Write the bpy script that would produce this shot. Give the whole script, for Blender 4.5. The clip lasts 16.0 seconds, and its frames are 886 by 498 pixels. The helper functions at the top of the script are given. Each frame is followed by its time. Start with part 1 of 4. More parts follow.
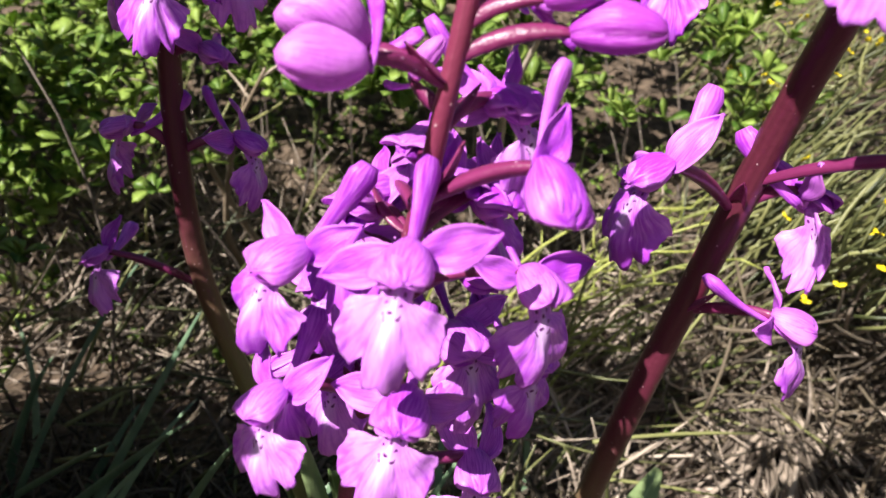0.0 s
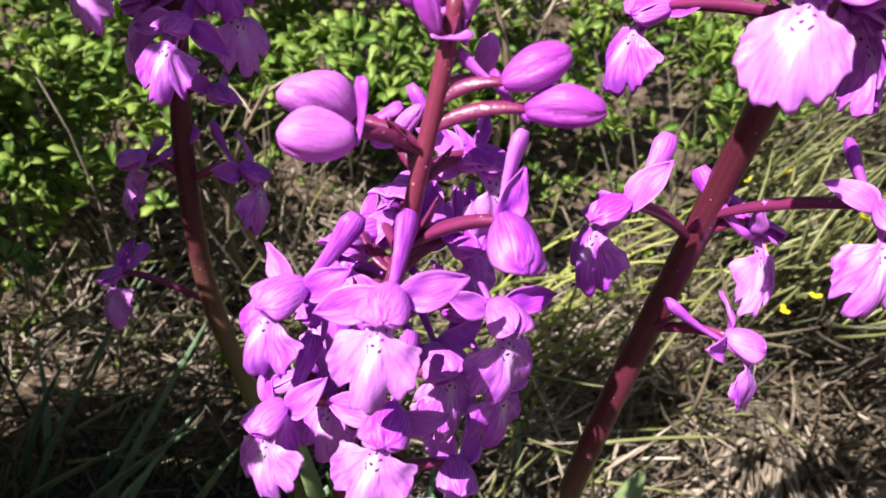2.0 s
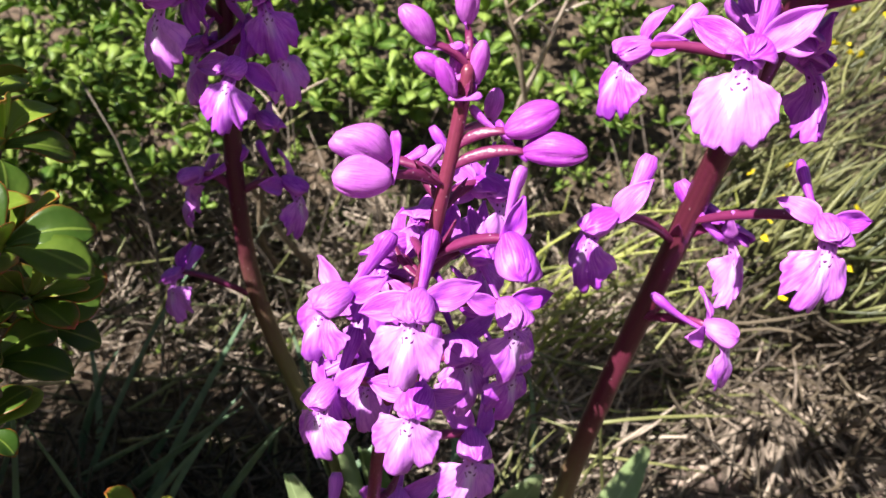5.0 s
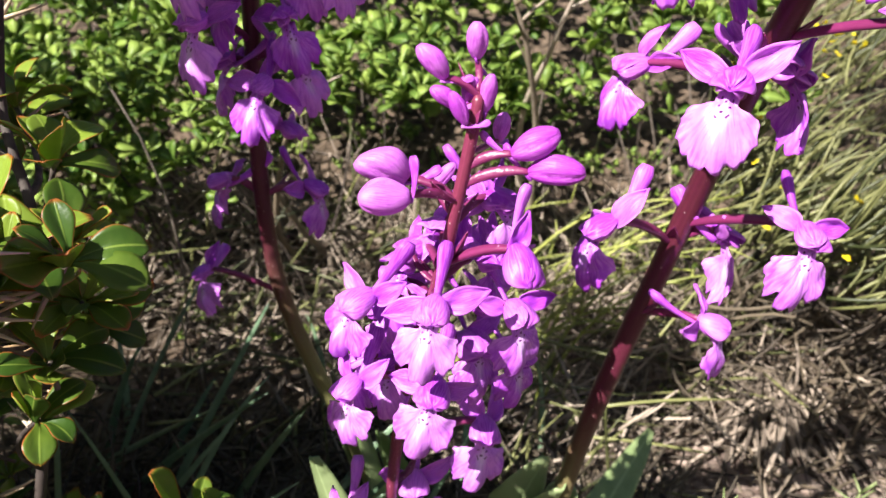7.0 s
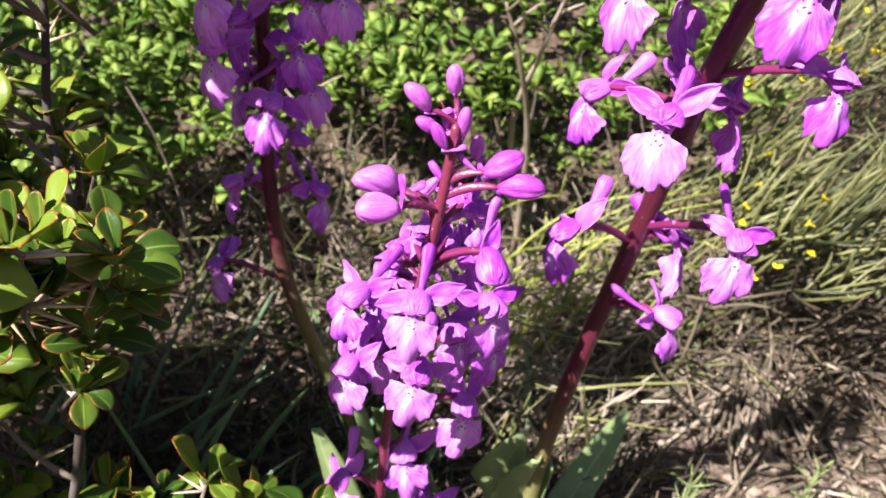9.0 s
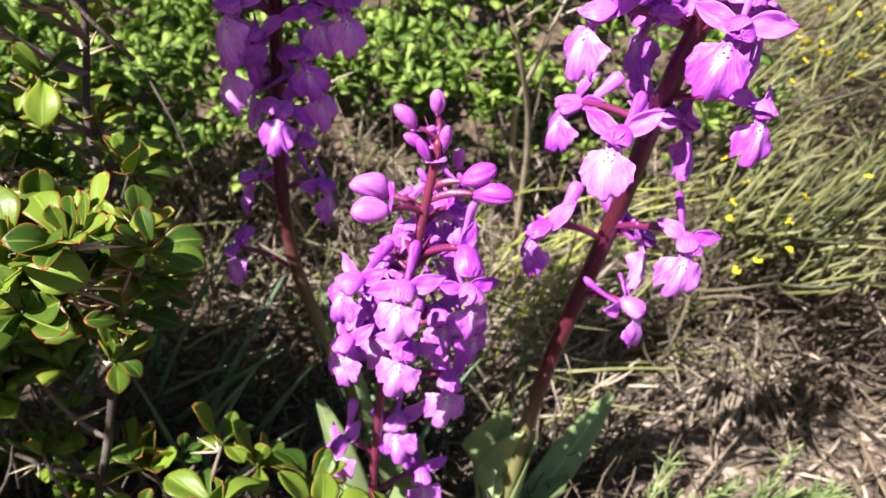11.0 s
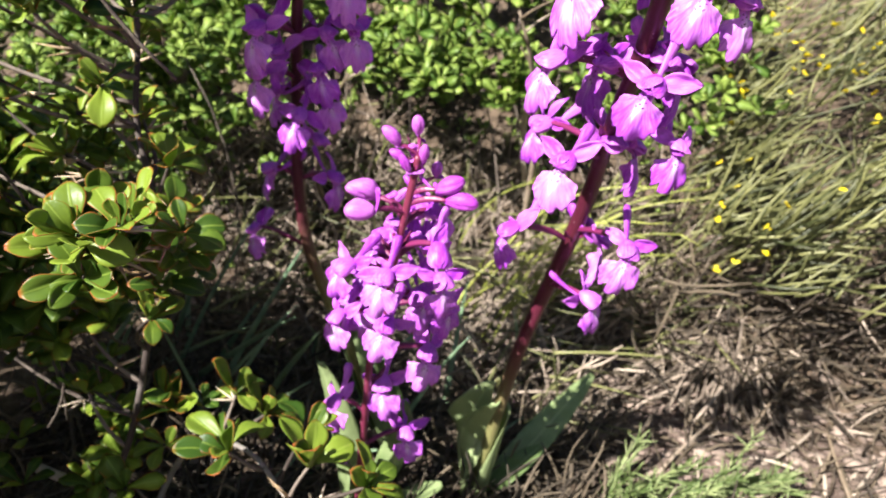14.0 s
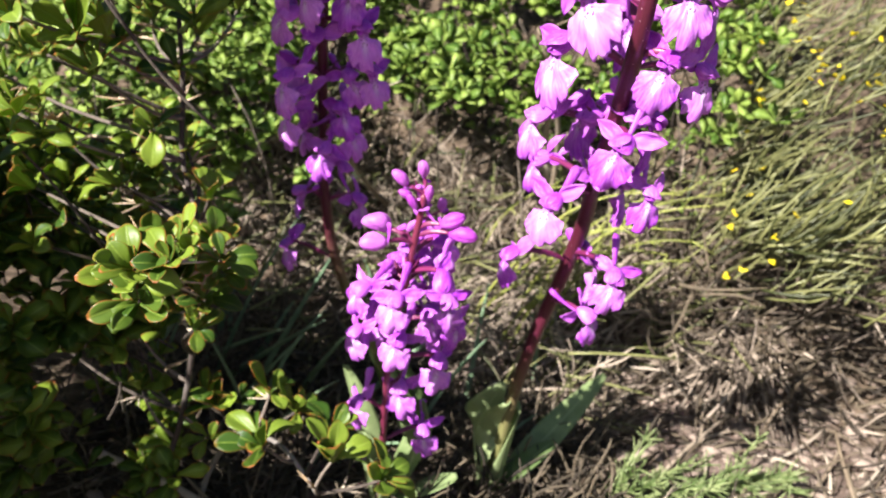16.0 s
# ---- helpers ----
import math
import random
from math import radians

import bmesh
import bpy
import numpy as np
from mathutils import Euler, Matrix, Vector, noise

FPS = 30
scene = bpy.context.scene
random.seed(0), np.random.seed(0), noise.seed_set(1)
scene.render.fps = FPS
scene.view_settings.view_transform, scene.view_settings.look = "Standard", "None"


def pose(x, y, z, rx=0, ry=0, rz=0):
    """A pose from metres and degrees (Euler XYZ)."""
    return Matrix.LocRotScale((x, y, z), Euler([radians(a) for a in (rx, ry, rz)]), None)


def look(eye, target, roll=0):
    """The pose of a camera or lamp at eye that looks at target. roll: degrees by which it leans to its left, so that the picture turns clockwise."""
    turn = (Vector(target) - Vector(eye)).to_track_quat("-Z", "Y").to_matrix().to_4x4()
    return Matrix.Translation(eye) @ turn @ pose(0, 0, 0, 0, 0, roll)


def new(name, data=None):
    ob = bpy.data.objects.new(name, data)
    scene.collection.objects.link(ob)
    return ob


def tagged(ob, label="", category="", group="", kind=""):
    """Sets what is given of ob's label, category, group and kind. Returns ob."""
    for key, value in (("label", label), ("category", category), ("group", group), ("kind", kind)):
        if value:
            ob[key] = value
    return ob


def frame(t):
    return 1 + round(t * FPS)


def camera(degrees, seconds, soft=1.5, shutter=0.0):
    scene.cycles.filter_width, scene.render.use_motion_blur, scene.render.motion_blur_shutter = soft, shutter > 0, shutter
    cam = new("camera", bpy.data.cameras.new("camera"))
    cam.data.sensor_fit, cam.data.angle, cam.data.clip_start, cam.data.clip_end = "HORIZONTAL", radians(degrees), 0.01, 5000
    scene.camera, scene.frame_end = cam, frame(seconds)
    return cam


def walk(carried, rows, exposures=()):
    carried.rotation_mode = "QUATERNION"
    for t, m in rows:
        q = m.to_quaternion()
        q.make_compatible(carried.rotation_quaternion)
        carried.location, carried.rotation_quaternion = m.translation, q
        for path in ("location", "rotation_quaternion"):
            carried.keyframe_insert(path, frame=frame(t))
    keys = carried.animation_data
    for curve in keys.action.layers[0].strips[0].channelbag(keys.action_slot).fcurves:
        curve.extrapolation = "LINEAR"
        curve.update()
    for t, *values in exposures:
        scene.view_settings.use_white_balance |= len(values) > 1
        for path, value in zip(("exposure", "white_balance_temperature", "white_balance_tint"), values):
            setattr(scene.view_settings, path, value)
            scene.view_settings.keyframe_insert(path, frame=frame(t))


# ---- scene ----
cam = camera(65.0, 16.0)
CM = 0.01
# a small lens close to its subject: a little blur before and behind the orchids
cam.data.dof.use_dof, cam.data.dof.focus_distance, cam.data.dof.aperture_fstop = True, 0.105, 43.0
# seconds; eye x, y, z in centimetres; yaw, pitch, roll in degrees
PATH = [
    (0, 0.202, -0.097, 20.054, 3.67, -9.89, 6.33),
    (0.5, 0.197, -0.452, 20.305, 3.75, -9.90, 6.23),
    (1, 0.358, -0.714, 20.580, 3.61, -9.93, 6.18),
    (1.5, 0.541, -0.904, 20.768, 3.62, -9.79, 6.07),
    (2, 0.495, -1.140, 20.717, 3.79, -9.89, 6.35),
    (2.5, 0.464, -1.222, 20.774, 3.91, -10.10, 6.13),
    (3, 0.422, -1.692, 20.937, 4.39, -10.55, 6.02),
    (3.5, 0.692, -2.236, 21.159, 4.67, -10.79, 5.88),
    (4, 0.671, -2.610, 21.301, 4.89, -10.97, 5.65),
    (6.5, 0.535, -3.777, 21.839, 5.64, -12.32, 5.30),
    (7, 0.603, -4.096, 22.093, 5.90, -12.94, 5.05),
    (7.5, 0.750, -4.358, 22.211, 6.07, -13.39, 5.05),
    (8, 0.856, -4.691, 22.232, 5.93, -13.73, 5.32),
    (8.5, 0.773, -5.163, 22.545, 5.83, -14.01, 5.34),
    (9, 1.083, -6.007, 22.890, 5.81, -14.19, 5.67),
    (11.5, 2.072, -8.153, 23.947, 6.97, -16.13, 6.52),
    (12, 2.350, -8.423, 24.109, 7.21, -16.59, 6.58),
    (12.5, 2.588, -8.663, 24.110, 7.30, -16.97, 7.43),
    (13, 2.808, -9.402, 24.614, 7.68, -17.30, 7.68),
    (13.5, 3.028, -9.953, 24.852, 8.28, -17.74, 8.88),
    (14, 3.501, -10.530, 25.300, 9.03, -18.07, 9.08),
    (14.5, 3.944, -10.924, 25.800, 9.68, -18.38, 8.87),
    (15, 4.249, -11.528, 26.451, 10.54, -18.77, 8.45),
    (15.5, 4.315, -12.050, 26.909, 11.43, -19.02, 8.10),
    (16, 4.610, -12.176, 27.369, 12.25, -19.92, 8.32),
]


def eye_pose(x, y, z, yaw, pitch, roll):
    turn = pose(0, 0, 0, 0, 0, yaw) @ pose(0, 0, 0, 90 + pitch) @ pose(0, 0, 0, 0, 0, roll)
    return Matrix.Translation((x * CM, y * CM, (z - 4.5) * CM)) @ turn


walk(cam, [(t, eye_pose(*row)) for t, *row in PATH], [(0, 1.08), (3.5, 1.18), (8, 1.34), (16, 1.42)])

# world and sun
GROUND = 4.5
SUN = Vector((-0.41, -0.73, 0.55)).normalized()
world = bpy.data.worlds.new("sky")
scene.world = world
world.use_nodes = True
sky = world.node_tree.nodes.new("ShaderNodeTexSky")
sky.sky_type, sky.sun_disc = "NISHITA", False
sky.sun_elevation, sky.sun_rotation = math.asin(SUN.z), math.atan2(SUN.x, SUN.y)
background = world.node_tree.nodes["Background"]
background.inputs["Strength"].default_value = 0.033
world.node_tree.links.new(sky.outputs[0], background.inputs[0])
sun = new("sun", bpy.data.lights.new("sun", "SUN"))
sun.data.energy, sun.data.angle, sun.data.color = 5.0, radians(0.53), (1.0, 0.96, 0.91)
sun.matrix_world = look(SUN, (0, 0, 0))


# materials
class Nodes:
    """A small helper round one node material."""

    def __init__(self, name):
        self.mat = bpy.data.materials.new(name)
        self.mat.use_nodes = True
        self.tree = self.mat.node_tree
        self.shader = self.tree.nodes["Principled BSDF"]
        self.out = self.tree.nodes["Material Output"]

    def add(self, kind, **values):
        node = self.tree.nodes.new(kind)
        for key, value in values.items():
            if isinstance(value, bpy.types.NodeSocket):
                self.tree.links.new(value, node.inputs[key.replace("_", " ")])
            else:
                node.inputs[key.replace("_", " ")].default_value = value
        return node

    def link(self, a, b):
        self.tree.links.new(a, b)

    def math(self, op, a, b=0.0, c=0.0, clamp=False):
        node = self.tree.nodes.new("ShaderNodeMath")
        node.operation, node.use_clamp = op, clamp
        for n, value in enumerate((a, b, c)):
            if isinstance(value, bpy.types.NodeSocket):
                self.link(value, node.inputs[n])
            else:
                node.inputs[n].default_value = value
        return node.outputs[0]

    def smooth(self, value, low, high):
        node = self.tree.nodes.new("ShaderNodeMapRange")
        node.interpolation_type = "SMOOTHSTEP"
        self.link(value, node.inputs["Value"])
        node.inputs["From Min"].default_value, node.inputs["From Max"].default_value = low, high
        return node.outputs["Result"]

    def mix(self, amount, a, b):
        node = self.tree.nodes.new("ShaderNodeMix")
        node.data_type = "RGBA"
        for socket, value in ((node.inputs[0], amount), (node.inputs[6], a), (node.inputs[7], b)):
            if isinstance(value, bpy.types.NodeSocket):
                self.link(value, socket)
            else:
                socket.default_value = (*value, 1) if isinstance(value, tuple) else value
        return node.outputs[2]

    def noise(self, scale, detail=4.0, vector=None):
        node = self.tree.nodes.new("ShaderNodeTexNoise")
        node.inputs["Scale"].default_value, node.inputs["Detail"].default_value = scale, detail
        if vector is None:
            vector = self.place()
        self.link(vector, node.inputs["Vector"])
        return node.outputs["Fac"]

    def place(self):
        return self.tree.nodes.new("ShaderNodeTexCoord").outputs["Object"]

    def leaf_uv(self):
        """Across (-1 to 1), along (0 to 1) and an own number, as stored on the mesh."""
        node = self.tree.nodes.new("ShaderNodeAttribute")
        node.attribute_name = "puv"
        split = self.tree.nodes.new("ShaderNodeSeparateXYZ")
        self.link(node.outputs["Vector"], split.inputs[0])
        return node.outputs["Vector"], split.outputs[0], split.outputs[1], split.outputs[2]

    def random(self):
        return self.tree.nodes.new("ShaderNodeObjectInfo").outputs["Random"]

    def bump(self, height, strength=0.3, distance=0.0002):
        node = self.tree.nodes.new("ShaderNodeBump")
        node.inputs["Strength"].default_value, node.inputs["Distance"].default_value = strength, distance
        self.link(height, node.inputs["Height"])
        self.link(node.outputs[0], self.shader.inputs["Normal"])
        return node.outputs[0]

    def finish(self, color, rough=0.5, thin=0.0, thin_color=None, spec=0.5):
        if isinstance(color, tuple):
            self.shader.inputs["Base Color"].default_value = (*color, 1)
        else:
            self.link(color, self.shader.inputs["Base Color"])
        if isinstance(rough, float):
            self.shader.inputs["Roughness"].default_value = rough
        else:
            self.link(rough, self.shader.inputs["Roughness"])
        self.shader.inputs["Specular IOR Level"].default_value = spec
        if thin:
            glow = self.tree.nodes.new("ShaderNodeBsdfTranslucent")
            source = color if thin_color is None else thin_color
            if isinstance(source, tuple):
                glow.inputs[0].default_value = (*source, 1)
            else:
                self.link(source, glow.inputs[0])
            both = self.tree.nodes.new("ShaderNodeMixShader")
            both.inputs[0].default_value = thin
            self.link(self.shader.outputs[0], both.inputs[1])
            self.link(glow.outputs[0], both.inputs[2])
            self.link(both.outputs[0], self.out.inputs["Surface"])
        return self.mat


def petal_material(name, deep, light, lip=False):
    n = Nodes(name)
    vec, u, v, own = n.leaf_uv()
    stretch = n.tree.nodes.new("ShaderNodeMapping")
    n.link(vec, stretch.inputs["Vector"])
    stretch.inputs["Scale"].default_value = (7.0, 1.3, 3.0)
    vein = n.noise(2.2, 3.0, stretch.outputs[0])
    cloud = n.noise(260.0, 3.0)
    amount = n.math("ADD", n.math("MULTIPLY", vein, 0.75), n.math("MULTIPLY", cloud, 0.35))
    amount = n.math("ADD", amount, n.math("MULTIPLY", n.math("SUBTRACT", n.random(), 0.5), 0.25))
    color = n.mix(n.smooth(amount, 0.36, 0.74), deep, light)
    # fine dark veins that run along the petal
    fine = n.tree.nodes.new("ShaderNodeMapping")
    n.link(vec, fine.inputs["Vector"])
    fine.inputs["Scale"].default_value = (9.0, 0.9, 2.0)
    ridges = n.smooth(n.noise(1.6, 2.0, fine.outputs[0]), 0.60, 0.68)
    color = n.mix(n.math("MULTIPLY", n.math("MULTIPLY", ridges, n.smooth(n.noise(150.0, 2.0), 0.35, 0.7)), 0.45), color, tuple(c * 0.6 for c in deep))
    pale = n.smooth(n.math("ADD", n.math("ABSOLUTE", u), n.math("MULTIPLY", n.math("SUBTRACT", n.noise(380.0, 3.0), 0.5), 0.5)), 0.72, 1.05)
    color = n.mix(n.math("MULTIPLY", pale, 0.45), color, tuple(min(0.95, c * 1.15 + 0.06) for c in light))
    blotch = n.smooth(n.noise(520.0, 3.0), 0.56, 0.72)
    color = n.mix(n.math("MULTIPLY", blotch, 0.30), color, tuple(c * 0.7 for c in deep))
    if lip:
        across = n.math("ABSOLUTE", u)
        wobble = n.math("MULTIPLY", n.math("SUBTRACT", n.noise(300.0, 2.0), 0.5), 0.22)
        core = n.math("ADD", n.math("MULTIPLY", across, 0.95), n.math("MULTIPLY", n.math("ABSOLUTE", n.math("SUBTRACT", v, 0.34)), 1.0))
        white = n.math("SUBTRACT", 1.0, n.smooth(n.math("ADD", core, wobble), -0.02, 0.50))
        color = n.mix(n.math("MULTIPLY", white, 0.62), color, (0.93, 0.82, 0.95))
        for at, along in ((-0.45, 0.12), (0.40, 0.11), (0.02, 0.15), (0.36, 0.21), (-0.28, 0.22), (0.06, 0.28), (-0.20, 0.33), (0.22, 0.36)):
            side = n.math("MULTIPLY", n.math("SUBTRACT", u, at), 0.20)
            down = n.math("MULTIPLY", n.math("SUBTRACT", v, along), 0.95)
            gap = n.math("ADD", n.math("MULTIPLY", side, side), n.math("MULTIPLY", down, down))
            color = n.mix(n.math("SUBTRACT", 1.0, n.smooth(gap, 0.00012, 0.0005)), color, (0.12, 0.01, 0.14))
    n.bump(n.math("ADD", n.math("MULTIPLY", vein, 0.6), n.math("ADD", n.math("MULTIPLY", n.noise(2600.0, 2.0), 0.25), n.noise(450.0, 2.0))), 0.35, 0.0004)
    return n.finish(color, 0.44, 0.2, n.mix(0.5, color, (0.60, 0.06, 0.72)), 0.4)


def stalk_material(name, low, high, speck, turn=(0.0, 0.001)):
    n = Nodes(name)
    vec, u, v, own = n.leaf_uv()
    color = n.mix(n.smooth(v, *turn), low, high)
    streak = n.tree.nodes.new("ShaderNodeMapping")
    n.link(vec, streak.inputs["Vector"])
    streak.inputs["Scale"].default_value = (5.0, 1.5, 1.0)
    color = n.mix(n.math("MULTIPLY", n.smooth(n.noise(2.5, 4.0, streak.outputs[0]), 0.35, 0.75), 0.35), color, tuple(min(1, c * 1.6 + 0.004) for c in high))
    cells = n.tree.nodes.new("ShaderNodeTexVoronoi")
    n.link(n.place(), cells.inputs["Vector"])
    cells.inputs["Scale"].default_value = 560.0
    dot = n.math("SUBTRACT", 1.0, n.smooth(cells.outputs["Distance"], 0.06, 0.11))
    color = n.mix(n.math("MULTIPLY", dot, 0.55), color, speck)
    n.bump(n.math("ADD", n.noise(900.0, 3.0), n.math("MULTIPLY", dot, 0.6)), 0.45, 0.0003)
    return n.finish(color, 0.36, 0.0, None, 0.5)


def leaf_material(name, dark, light, edge, edge_amount=1.0, thin=0.35, rough=0.40):
    n = Nodes(name)
    vec, u, v, own = n.leaf_uv()
    across = n.math("ABSOLUTE", u)
    tone = n.math("ADD", n.math("MULTIPLY", n.noise(180.0, 3.0), 0.5), n.math("MULTIPLY", n.math("FRACT", n.math("ADD", n.random(), own)), 0.6))
    color = n.mix(n.smooth(tone, 0.2, 0.85), dark, light)
    rib = n.math("SUBTRACT", 1.0, n.smooth(across, 0.02, 0.10))
    color = n.mix(n.math("MULTIPLY", rib, 0.45), color, tuple(min(1, c * 1.5 + 0.03) for c in light))
    rim = n.smooth(n.math("ADD", n.math("MAXIMUM", across, n.math("MULTIPLY", v, 0.97)), n.math("MULTIPLY", n.math("SUBTRACT", n.noise(240.0, 2.0), 0.5), 0.18)), 0.88, 0.99)
    some = n.smooth(n.math("FRACT", n.math("ADD", n.math("MULTIPLY", n.random(), 7.3), own)), 0.05, 0.6)
    color = n.mix(n.math("MULTIPLY", n.math("MULTIPLY", rim, some), edge_amount), color, edge)
    n.bump(n.math("ADD", n.noise(700.0, 3.0), n.math("MULTIPLY", rib, 0.5)), 0.25, 0.0004)
    clear = n.mix(0.5, color, (0.33, 0.52, 0.05))
    return n.finish(color, rough, thin, clear, 0.35)


def grain_material(name, a, b, scale=300.0, rough=0.75, bump=0.5, thin=0.0):
    """Two tones in grains of a given fineness; pieces joined in one mesh differ by their own number."""
    n = Nodes(name)
    vec, u, v, own = n.leaf_uv()
    tone = n.math("ADD", n.math("MULTIPLY", n.noise(scale, 5.0), 0.55), n.math("MULTIPLY", n.math("FRACT", n.math("ADD", own, n.random())), 0.55))
    color = n.mix(n.smooth(tone, 0.25, 0.85), a, b)
    n.bump(n.noise(scale * 3, 4.0), bump, 0.0005)
    return n.finish(color, rough, thin)


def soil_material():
    """Bare pale soil at right; elsewhere shade is painted in as darker soil."""
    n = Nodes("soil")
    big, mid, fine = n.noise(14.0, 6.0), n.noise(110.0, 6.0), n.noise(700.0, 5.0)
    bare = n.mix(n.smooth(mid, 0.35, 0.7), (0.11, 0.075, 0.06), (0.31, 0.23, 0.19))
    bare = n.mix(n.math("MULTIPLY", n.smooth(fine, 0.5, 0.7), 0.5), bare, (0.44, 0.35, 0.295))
    shade_soil = n.mix(n.smooth(mid, 0.35, 0.7), (0.045, 0.032, 0.022), (0.16, 0.115, 0.08))
    shade_soil = n.mix(n.math("MULTIPLY", n.smooth(fine, 0.55, 0.72), 0.35), shade_soil, (0.34, 0.27, 0.21))
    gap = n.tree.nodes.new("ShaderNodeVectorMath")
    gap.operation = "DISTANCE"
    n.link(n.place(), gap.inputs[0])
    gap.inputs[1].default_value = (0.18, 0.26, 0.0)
    # second pale patch, painted for the sunlit ground behind the orchids
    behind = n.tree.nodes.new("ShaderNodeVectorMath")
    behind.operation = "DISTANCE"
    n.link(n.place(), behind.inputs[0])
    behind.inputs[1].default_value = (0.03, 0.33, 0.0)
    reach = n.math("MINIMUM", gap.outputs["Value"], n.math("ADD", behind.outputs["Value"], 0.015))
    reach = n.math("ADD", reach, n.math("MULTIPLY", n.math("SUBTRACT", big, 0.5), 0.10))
    color = n.mix(n.smooth(reach, 0.075, 0.105), bare, shade_soil)
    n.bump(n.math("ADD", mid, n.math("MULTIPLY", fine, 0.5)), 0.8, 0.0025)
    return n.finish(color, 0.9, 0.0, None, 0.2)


PETAL = petal_material("violet petal", (0.40, 0.036, 0.60), (0.76, 0.21, 0.89))
LIP = petal_material("violet lip", (0.48, 0.065, 0.71), (0.80, 0.28, 0.93), lip=True)
BUD = petal_material("rose violet bud", (0.44, 0.05, 0.52), (0.74, 0.22, 0.80))
STEM, STEM_LOW, STEM_HIGH = (
    stalk_material("wine red stem " + word, (0.22, 0.23, 0.085), wine, (0.62, 0.42, 0.45), turn)
    for word, wine, turn in (("middle", (0.085, 0.013, 0.028), (0.10, 0.28)), ("low", (0.17, 0.026, 0.06), (0.03, 0.16)), ("high", (0.085, 0.013, 0.028), (0.22, 0.48)))
)
OVARY = stalk_material("red violet ovary", (0.09, 0.008, 0.03), (0.17, 0.02, 0.085), (0.78, 0.5, 0.72))
ORCHID_LEAF = leaf_material("orchid leaf", (0.14, 0.21, 0.075), (0.34, 0.42, 0.20), (0.3, 0.3, 0.1), 0.0, 0.25, 0.28)
BARBERRY_LEAF = leaf_material("barberry leaf", (0.045, 0.10, 0.014), (0.245, 0.335, 0.04), (0.42, 0.10, 0.03))
BUSH_LEAF = leaf_material("bush leaf", (0.07, 0.145, 0.022), (0.32, 0.43, 0.09), (0.36, 0.34, 0.06), 0.5)
BARK = grain_material("greyish brown bark", (0.035, 0.024, 0.018), (0.20, 0.16, 0.13), 500.0, 0.8)
LICHEN_BARK = grain_material("grey brown bark with lichen", (0.05, 0.036, 0.03), (0.42, 0.38, 0.34), 110.0, 0.8)
SPINE = grain_material("pale spine", (0.42, 0.27, 0.14), (0.62, 0.52, 0.40), 300.0, 0.4, 0.2)
BROOM = grain_material("broom stem", (0.034, 0.042, 0.013), (0.235, 0.235, 0.09), 120.0, 0.45, 0.3)
SPRIG = grain_material("fresh sprig", (0.11, 0.17, 0.045), (0.32, 0.38, 0.16), 160.0, 0.5, 0.2, 0.2)
YELLOW = grain_material("yellow petal", (0.80, 0.62, 0.01), (0.88, 0.74, 0.02), 200.0, 0.5, 0.2, 0.25)
STRAW = grain_material("dry straw", (0.07, 0.052, 0.038), (0.43, 0.345, 0.27), 200.0, 0.7, 0.4)
TWIG = grain_material("yellow green twig", (0.17, 0.19, 0.035), (0.38, 0.40, 0.10), 160.0, 0.45, 0.3)
STALK = grain_material("bleached stalk", (0.20, 0.15, 0.10), (0.46, 0.38, 0.30), 180.0, 0.6, 0.4)
GRASS = grain_material("blue green grass", (0.10, 0.17, 0.10), (0.25, 0.37, 0.22), 150.0, 0.35, 0.2, 0.2)
# litter and dead wood coloured dark to stand in for shade
SHADE_LITTER = grain_material("litter darkened as shade", (0.030, 0.022, 0.015), (0.15, 0.115, 0.075), 200.0, 0.75, 0.4)
CRUMB = grain_material("soil crumb", (0.10, 0.07, 0.053), (0.34, 0.26, 0.21), 260.0, 0.9, 0.8)
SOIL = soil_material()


# mesh helpers: everything below is laid out in centimetres
def place_cm(m):
    """A pose in centimetres as one in metres, with the ground at zero."""
    m = m.copy()
    m.translation = (m.translation - Vector((0, 0, GROUND))) * CM
    return m


def local_cm(m):
    m = m.copy()
    m.translation = m.translation * CM
    return m


def mesh_of(name, verts, faces, uv, mat):
    me = bpy.data.meshes.new(name)
    me.from_pydata((np.asarray(verts, float) * CM).tolist(), [], faces)
    me.polygons.foreach_set("use_smooth", [True] * len(me.polygons))
    layer = me.attributes.new("puv", "FLOAT_VECTOR", "POINT")
    layer.data.foreach_set("vector", np.asarray(uv, np.float32).ravel())
    me.materials.append(mat)
    me.update()
    return me


def part(name, me, parent, m=None, label=""):
    """One mesh as a part under a thing or a part, at a pose in its parent's centimetres."""
    ob = new(name, me)
    ob.parent = parent
    if m is not None:
        ob.matrix_basis = local_cm(m)
    return tagged(ob, label)


def thing(name, at, label, category, group=""):
    ob = new(name)
    ob.empty_display_size = 0.01
    ob.matrix_basis = place_cm(Matrix.Translation(at))
    return tagged(ob, label, category, group)


